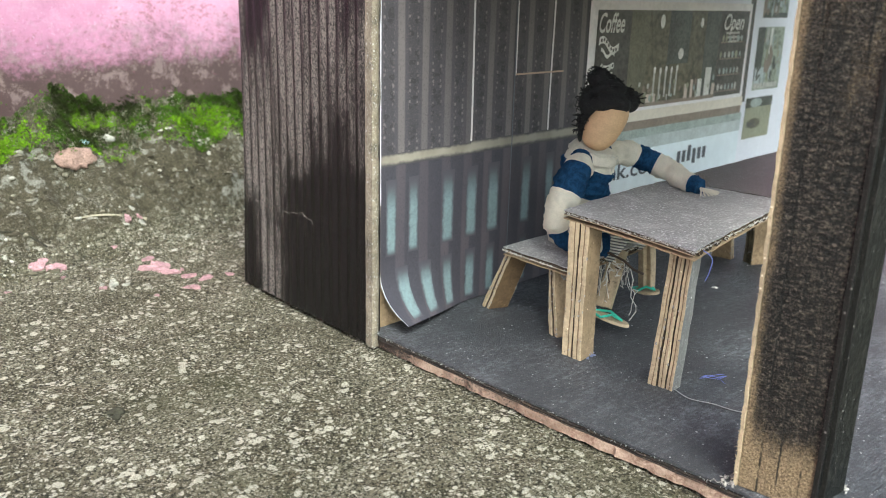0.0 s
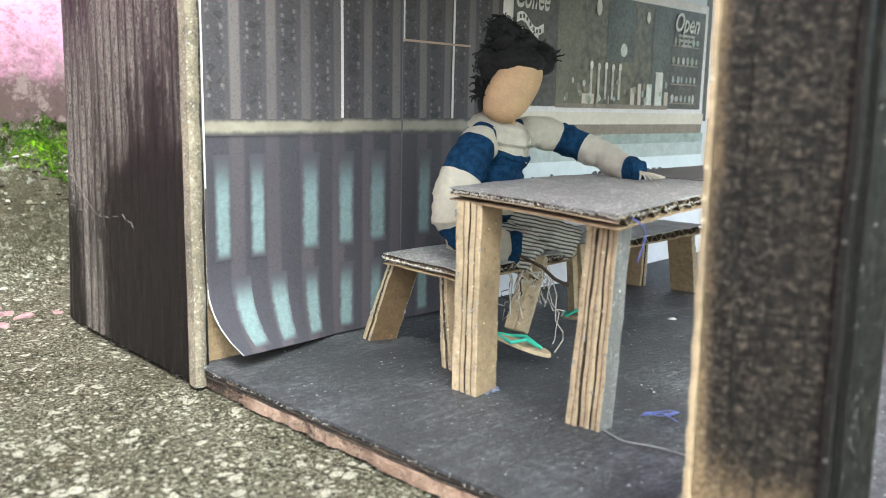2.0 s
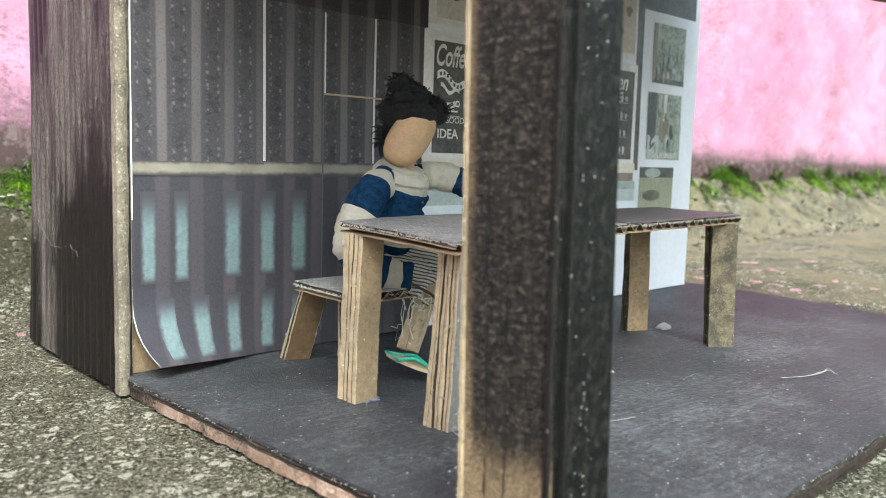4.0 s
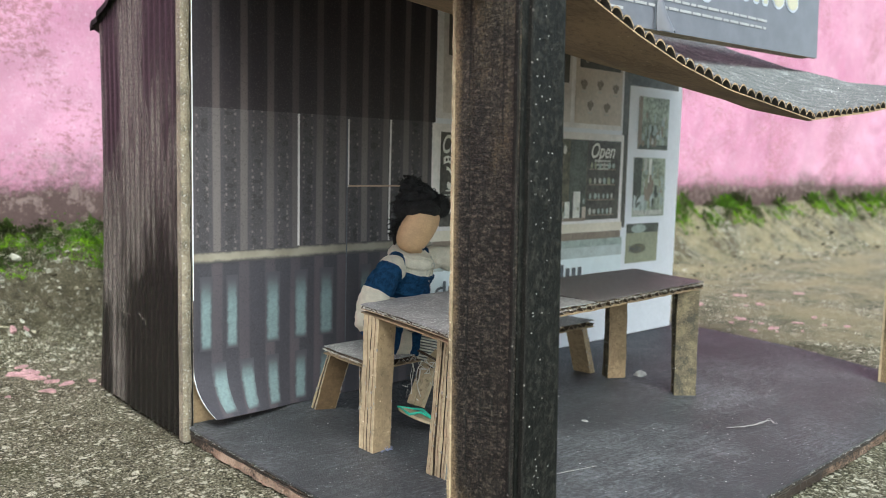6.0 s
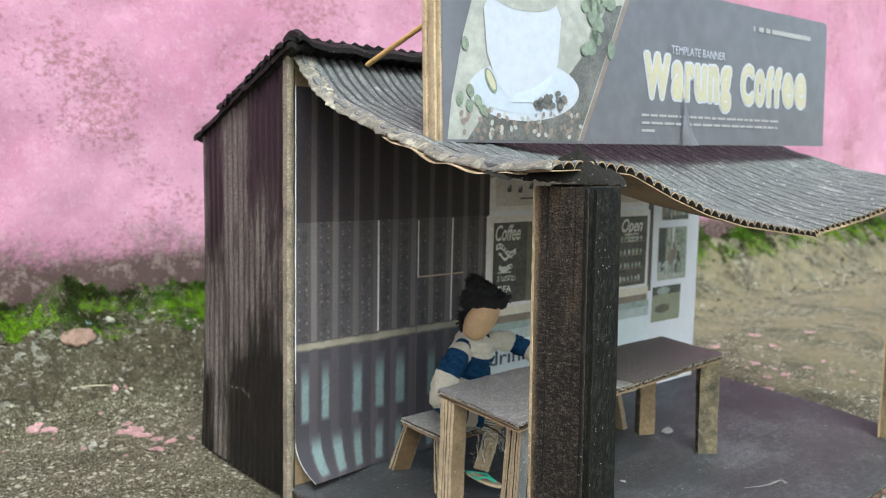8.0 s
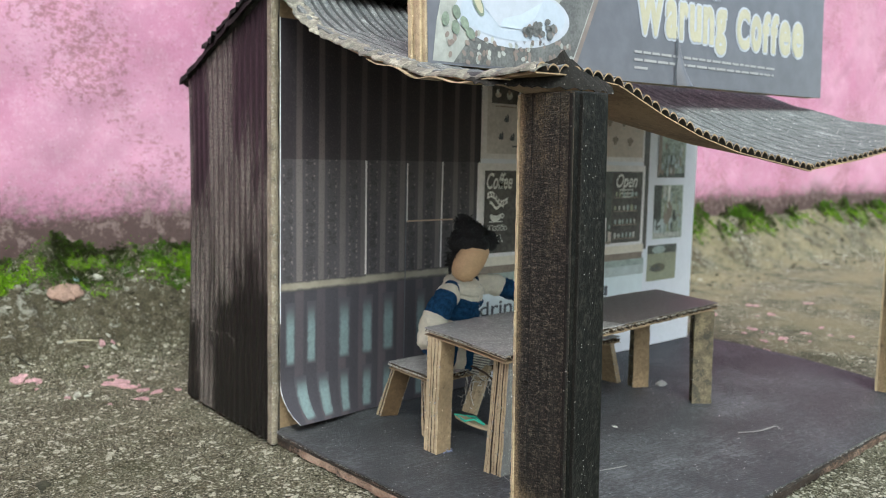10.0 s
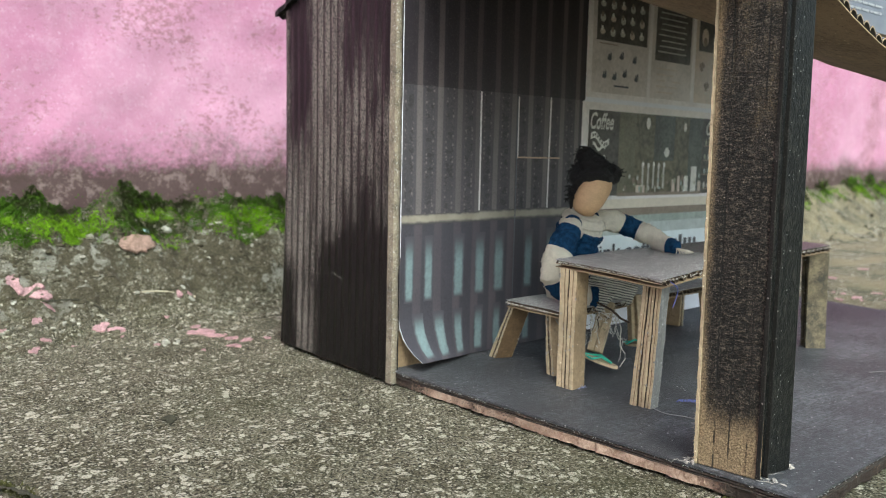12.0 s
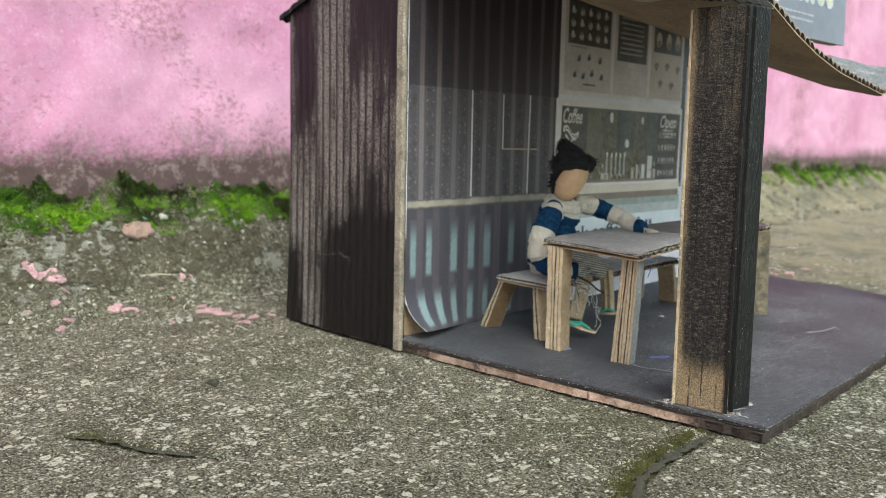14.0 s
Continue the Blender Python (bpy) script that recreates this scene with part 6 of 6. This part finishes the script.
for char, x0, x1, z0, z1 in (("W", 0.1215, 0.1405, 0.0216, 0.0408), ("a", 0.1435, 0.152, 0.0216, 0.0382), ("r", 0.1545, 0.1605, 0.0216, 0.0382), ("u", 0.163, 0.1718, 0.0216, 0.038), ("n", 0.1745, 0.183, 0.0216, 0.0385), ("g", 0.1855, 0.1945, 0.0172, 0.0385),
                             ("C", 0.2055, 0.217, 0.0216, 0.041), ("o", 0.2195, 0.229, 0.0216, 0.039), ("f", 0.2312, 0.238, 0.0218, 0.0412), ("f", 0.24, 0.2468, 0.0218, 0.0412), ("e", 0.2495, 0.2605, 0.0218, 0.039), ("e", 0.2635, 0.2755, 0.0218, 0.0395)):
    fat_letter(char, x0, x1, z0, z1)
lettering("lettering", "TEMPLATE BANNER", 0.0055, SIGN_WHITE, sign, on_sign(0.141, 0.0422, 9), 0.95, width=0.047)
for i, (x1, z) in enumerate(((0.247, 0.0127), (0.244, 0.0092), (0.131, 0.0057))):
    x = 0.1195
    while x < x1 - 0.002:
        w = rs.uniform(0.003, 0.011)
        sign_poly("text_bar", [(x, z), (min(x + w, x1), z), (min(x + w, x1), z + 0.0011), (x, z + 0.0011)], 4, SIGN_BAR)
        x += w + 0.0012
for x, w in ((0.216, 0.0018), (0.2215, 0.005), (0.229, 0.0045), (0.2355, 0.044)):
    sign_poly("text_bar", [(x, 0.0595), (x + w, 0.0595), (x + w, 0.062), (x, 0.062)], 4, SIGN_BAR)
# a slit in the print whose corner lifts
g = Geo()
g.sheet(lambda u, v: (0.152 + 0.0005 * math.sin(v * 6) + u * 0.011 * v ** 1.5, -0.001 - 0.0042 * v ** 2 * math.sin(math.pi * u * 0.9), 0.0245 * (1 - v) - 0.0004), [i / 8 for i in range(9)], [i / 12 for i in range(13)])
part("lifted_corner", g, SLATE, sign, "", True)
sign_poly("slit", [(0.1505, -0.0003), (0.1535, -0.0003), (0.1522, 0.012), (0.152, 0.025), (0.1515, 0.025)], 5, INK)

skewer = Geo().tube([(0.2085, 0.222, 0.1945), (0.216, 0.1615, 0.2175)], 0.0011, 8)
tagged(part("bamboo_skewer", skewer, BAMBOO, None, "", True), "thin bamboo skewer propping the sign from behind", "skewer")


# ---- small litter ----
def strand(name, pts, r_, mat, label, cat="thread", plies=1, loose=0.0):
    """A thread or twig through a few points; plies: how many hairs it has come apart into."""
    g = Geo()
    n = len(pts) - 1
    rr = random.Random(len(label) + int(pts[0][0] * 1e5))
    for ply in range(plies):
        knots = [Vector(p) + Vector((rr.uniform(-1, 1), rr.uniform(-1, 1), rr.uniform(0, 0.5))) * loose * (0.3 + i / n) for i, p in enumerate(pts)]
        full = []
        for i in range(n):
            p0, p1, p2, p3 = [knots[min(max(k, 0), n)] for k in (i - 1, i, i + 1, i + 2)]
            for s in range(5):
                t = s / 5
                full.append(0.5 * ((2 * p1) + (p2 - p0) * t + (2 * p0 - 5 * p1 + 4 * p2 - p3) * t * t + (3 * p1 - p0 - 3 * p2 + p3) * t ** 3))
        full.append(knots[-1])
        g.tube(full, r_, 6)
    return tagged(part(name, g, mat, None, "", True), label, cat)


Z = FLOOR + 0.0004
strand("thread", [(0.226, 0.138, Z), (0.224, 0.131, Z), (0.227, 0.124, Z), (0.228, 0.117, Z), (0.234, 0.108, Z)], 0.00013, THREAD, "loose pale thread lying on the floor board", "thread", 2, 0.0005)
strand("thread", [(0.257, 0.121, Z), (0.265, 0.1195, Z), (0.274, 0.118, Z)], 0.0001, THREAD, "loose pale thread lying on the floor board")
strand("thread", [(0.348, 0.116, Z), (0.358, 0.1125, Z), (0.366, 0.112, Z), (0.37, 0.111, Z + 0.0006), (0.368, 0.109, Z), (0.372, 0.109, Z)], 0.0001, THREAD, "loose knotted thread lying on the floor board", "thread", 3, 0.0011)
strand("thread", [(0.2392, 0.1372, Z), (0.2405, 0.1366, Z + 0.0004), (0.242, 0.135, Z), (0.2442, 0.1338, Z), (0.2448, 0.132, Z)], 0.00008, BLUETHREAD, "frayed blue thread lying on the floor board", "thread", 4, 0.0022)
strand("thread", [(0.2275, 0.1345, 0.054), (0.2295, 0.1325, 0.0515), (0.2278, 0.132, 0.0475), (0.227, 0.1325, 0.045)], 0.00016, BLUETHREAD, "blue thread hanging from the table edge")
strand("thread", [(0.232, 0.1935, 0.033), (0.231, 0.193, 0.0295), (0.2325, 0.1925, 0.0275), (0.2335, 0.1935, 0.0295), (0.2345, 0.193, 0.0265)], 0.0001, THREAD, "curly thread hanging under the bench", "thread", 3, 0.0012)


def glue(name, x, y, rx, ry, h, mat, label, seed):
    g = Geo()
    if name == "paper_scrap":
        g.blob((0, 0, 0), (rx, ry, h), 18, 10, 0, 0.5, 500 + seed)
    else:
        rr = random.Random(seed)
        for _ in range(7):
            g.blob((rr.uniform(-rx, rx), rr.uniform(-ry, ry), 0), (rx * rr.uniform(0.15, 0.4), ry * rr.uniform(0.2, 0.5), h * rr.uniform(0.4, 0.9)), 12, 8, 0, 0.7, 700 + seed)
        for _ in range(5):
            q = [Vector((rr.uniform(-rx, rx), rr.uniform(-ry, ry), 0.0002))]
            for _ in range(5):
                q.append(q[-1] + Vector((rr.uniform(-1, 1), rr.uniform(-1, 1), 0)) * 0.0013 + Vector((0, 0, rr.uniform(-0.0001, 0.0003))))
            g.tube(q, 0.00012, 5)
    g.v = [(a, b, max(c, 0.0)) for a, b, c in g.v]
    return tagged(part(name, g, mat, None, "", True, pose(x, y, FLOOR - 0.0001, 0, 0, seed * 40)), label, "glue")


glue("glue_blob", 0.2262, 0.1738, 0.0035, 0.002, 0.0005, BLUEGLUE, "bluish dried glue at the foot of a table leg", 1)
glue("glue_blob", 0.1985, 0.0765, 0.005, 0.0014, 0.0009, GLUE, "dried glue at the foot of the post", 2)
glue("glue_blob", 0.1925, 0.0985, 0.0014, 0.0025, 0.001, GLUE, "dried glue at the foot of the post", 3)
glue("glue_blob", 0.2125, 0.0785, 0.0014, 0.0025, 0.0009, GLUE, "dried glue at the foot of the post", 6)
glue("paper_scrap", 0.386, 0.189, 0.0035, 0.0025, 0.0022, SCRAP_WHITE, "crumpled white scrap on the floor board", 4)
glue("glue_blob", 0.2345, 0.2285, 0.0028, 0.0018, 0.0005, BLUEGLUE, "bluish dried glue at a bench foot", 5)
glue("paper_scrap", 0.309, 0.155, 0.0016, 0.001, 0.0004, SCRAP_WHITE, "tiny white scrap on the floor board", 7)
glue("paper_scrap", 0.325, 0.186, 0.0016, 0.001, 0.0006, SCRAP_WHITE, "tiny white scrap on the floor board", 8)

# pink and pale flakes on the concrete
fr_ = random.Random(17)
flakes = []
for k in range(4):
    g = Geo()
    n = 26
    lobes = [fr_.uniform(0, 6.3) for _ in range(3)]
    rad = [1 + 0.16 * math.sin(2 * 2 * math.pi * i / n + lobes[0]) + 0.18 * math.sin(3 * 2 * math.pi * i / n + lobes[1]) + 0.09 * math.sin(7 * 2 * math.pi * i / n + lobes[2]) + fr_.uniform(-0.13, 0.13) for i in range(n)]
    rim = [(math.cos(2 * math.pi * i / n) * rad[i], math.sin(2 * math.pi * i / n) * rad[i]) for i in range(n)]
    g.prism([(a * 0.005, b * 0.0036) for a, b in rim], -0.0012, 0.0001)
    flakes.append(g)
first = {}


def lie(x, y, lift, spin=0.0):
    """The pose of a thing that lies on the slope of the ground."""
    e = 0.004
    zx = float(ground_z(x + e, y) - ground_z(x - e, y)) / (2 * e)
    zy = float(ground_z(x, y + e) - ground_z(x, y - e)) / (2 * e)
    up = Vector((-zx, -zy, 1)).normalized()
    p = Vector((x, y, float(ground_z(x, y)))) + up * lift
    return Matrix.Translation(p) @ up.to_track_quat("Z", "Y").to_matrix().to_4x4() @ Matrix.Rotation(radians(spin), 4, "Z")


def flake(x, y, s, k, mat, name, label, cat):
    key = (k, name)
    if key not in first:
        first[key] = tagged(part(name, flakes[k], mat), label, cat, "flakes on the concrete")
        ob = first[key]
    else:
        ob = copy_thing(first[key], Matrix.Identity(4))
    ob.matrix_basis = lie(x, y, 0.0007, fr_.uniform(0, 360)) @ Matrix.Diagonal((0.85 * s, 0.85 * s, 1, 1))


for x, y, s in ((0.08, 0.43, 1.3), (0.073, 0.433, 1.2), (0.0846, 0.425, 1.0), (0.153, 0.3724, 1.5), (0.112, 0.391, 1.4), (0.106, 0.396, 1.0), (0.1524, 0.3846, 0.7), (0.1533, 0.363, 0.9), (0.1536, 0.338, 0.7), (0.1635, 0.3456, 0.8), (0.158, 0.352, 0.6), (0.147, 0.3724, 1.0), (0.087, 0.418, 0.9), (0.078, 0.4085, 0.7), (0.58, 0.298, 1.0), (0.672, 0.295, 1.1), (0.588, 0.235, 0.9), (0.6, 0.267, 1.0), (0.624, 0.32, 1.1), (0.539, 0.219, 0.8), (0.621, 0.236, 0.8), (0.7, 0.33, 1.3), (0.76, 0.31, 1.2)):
    flake(x, y, s, fr_.randrange(4), PINKFLAKE, "paint_flake", "flat pink paint flake lying on the concrete", "paint flake")
for _ in range(15):
    x, y = fr_.uniform(0.06, 0.175), fr_.uniform(0.335, 0.42)
    flake(x, y, fr_.uniform(0.2, 0.55), fr_.randrange(4), PINKFLAKE, "paint_flake", "flat pink paint flake lying on the concrete", "paint flake")
for _ in range(16):
    x, y = fr_.uniform(0.53, 0.66), fr_.uniform(0.2, 0.33)
    flake(x, y, fr_.uniform(0.2, 0.6), fr_.randrange(4), PINKFLAKE, "paint_flake", "flat pink paint flake lying on the concrete", "paint flake")
for x, y, s in ((0.1266, 0.3601, 0.55), (0.1315, 0.3575, 0.35), (0.1225, 0.3622, 0.3), (0.1285, 0.3655, 0.25), (0.134, 0.362, 0.2), (0.1245, 0.355, 0.22)):
    flake(x, y, s, 1, WHITEFLAKE, "lime_flake", "pale weathered lime chip on the bank", "chip")
for _ in range(16):
    x, y = fr_.uniform(-0.02, 0.26), fr_.uniform(0.395, 0.455)
    flake(x, y, fr_.uniform(0.15, 0.38), fr_.randrange(4), WHITEFLAKE, "lime_flake", "pale weathered lime chip on the bank", "chip")


def lump(name, x, y, r_, mat, label, cat, rough=0.45, freq=120, sink=0.4):
    g = Geo().blob((0, 0, 0), r_, 26, 16, 0, rough, freq)
    return tagged(part(name, g, mat, None, "", True, pose(x, y, float(ground_z(x, y)) + r_[2] * (1 - sink))), label, cat)


bl_ = lump("brick_lump", 0.1435, 0.4525, (0.0105, 0.006, 0.0024), BRICKISH, "salmon brick fragment set in the mossy bank", "brick fragment", 0.28, 300)
bl_.matrix_basis = lie(0.1435, 0.4525, 0.0008)


def gravel(name, count, x0, x1, s0, s1, small, large, seed, mat, label):
    """Loose grit and small stones over the bank, one joined sheet of pieces."""
    r = random.Random(seed)
    g = Geo()
    for _ in range(count):
        x = r.uniform(x0, x1)
        y = wall_y(x) - lerp(s0, s1, r.random() ** 1.4)
        z = float(ground_z(x, y))
        a = r.uniform(small, large) * r.uniform(0.4, 1.0)
        g.blob((x, y, z + a * 0.1), (a * r.uniform(0.7, 1.4), a * r.uniform(0.7, 1.3), a * r.uniform(0.4, 0.8)), 6, 4, 0, 0.7, 500)
    tagged(part(name, g, mat), label, "gravel", kind="stuff")


gravel("gravel", 3200, -0.1, 0.34, 0.012, 0.1, 0.0005, 0.002, 5, GRIT, "loose dark and pale grit over the earthy bank")
gravel("gravel", 1600, 0.5, 1.7, 0.005, 0.12, 0.001, 0.0034, 6, GRIT, "loose dark and pale grit over the earthy bank")
lump("pebble", 0.086, 0.244, (0.0026, 0.0018, 0.0013), PEBBLE, "small dark pebble on the concrete", "pebble", 0.6, 400)
lump("pebble", 0.0845, 0.2405, (0.0014, 0.0011, 0.0009), PEBBLE, "small dark pebble on the concrete", "pebble", 0.6, 400)
lump("stone_chip", 0.0463, 0.4119, (0.0062, 0.0032, 0.0026), LIMESTONE, "pale tan broken stone chip on the bank", "stone", 0.9, 260)
lump("plastic_scrap", 0.151, 0.4635, (0.0036, 0.0016, 0.0012), SCRAP_BLUE, "pale blue plastic scrap in the moss", "scrap", 1.2, 300, 0.3)
lump("plastic_scrap", 0.166, 0.4675, (0.0028, 0.0014, 0.0022), WHITEFLAKE, "crumpled white plastic scrap in the moss", "scrap", 1.4, 300, 0.2)
gz = lambda x, y: float(ground_z(x, y)) + 0.0012
strand("dry_twig", [(x, y, gz(x, y) - 0.0006) for x, y in ((0.083, 0.4175), (0.098, 0.4185), (0.107, 0.4165), (0.1145, 0.4105))], 0.0005, PEBBLE, "thin dark twig lying on the concrete", "twig")
za, zb = gz(0.1315, 0.421) + 0.0003, gz(0.1672, 0.4228) + 0.0006
strand("dry_twig", [(0.1315, 0.421, za), (0.143, 0.4232, lerp(za, zb, 0.33) + 0.0016), (0.155, 0.4236, lerp(za, zb, 0.67) + 0.0016), (0.1672, 0.4228, zb)], [0.0003] * 3 + [0.0006] * 10 + [0.0009] * 3, STRAW, "dry straw-coloured twig lying on the concrete", "twig")


def fuzz(owner, line, count, size, mat, seed, label):
    """Short paper fibres along a torn edge."""
    r = random.Random(seed)
    g = Geo()
    o = owner.matrix_basis.translation
    for _ in range(count):
        i = r.randrange(len(line) - 1)
        p = Vector(line[i]).lerp(Vector(line[i + 1]), r.random()) - o
        w1 = Vector((r.uniform(-1, 1), r.uniform(-1, 1), r.uniform(-0.9, 0.9))) * size
        w2 = w1 + Vector((r.uniform(-1, 1), r.uniform(-1, 1), r.uniform(-0.8, 0.6))) * size * 0.8
        g.tube([p, p + w1, p + w2], [0.0001, 0.00008, 0.00004], 3, caps=False)
    ob = part("paper_fibre", g, mat, owner)
    tagged(ob, label, kind="stuff")


rim = [(x, y, z) for z in (0.0055,) for x, y in BASE[1:8]]
fuzz(kiosk, rim, 360, 0.0005, SCRAP_WHITE, 1, "pale frayed fibres along the cut edges")
fuzz(kiosk, [(x, y, 0.0022) for x, y in BASE[1:8]], 900, 0.0006, PEACH, 2, "brown frayed fibres along the cut edges")
fuzz(kiosk, [(0.1918, 0.0968, z) for z in (0.008, 0.05, 0.1, 0.146)], 200, 0.00035, KRAFT_PALE, 3, "pale frayed fibres along the post")
fuzz(table, [(0.2235, 0.187, 0.0555), (0.2215, 0.1335, 0.0545), (0.302, 0.1455, 0.0555), (0.3885, 0.1575, 0.0555)], 700, 0.0006, FRAY, 4, "pale frayed fibres along the table edge")
fuzz(bench, [(0.2275, 0.2195, 0.033), (0.2275, 0.186, 0.033), (0.3, 0.193, 0.033)], 320, 0.0006, FRAY, 5, "pale frayed fibres along the bench edge")
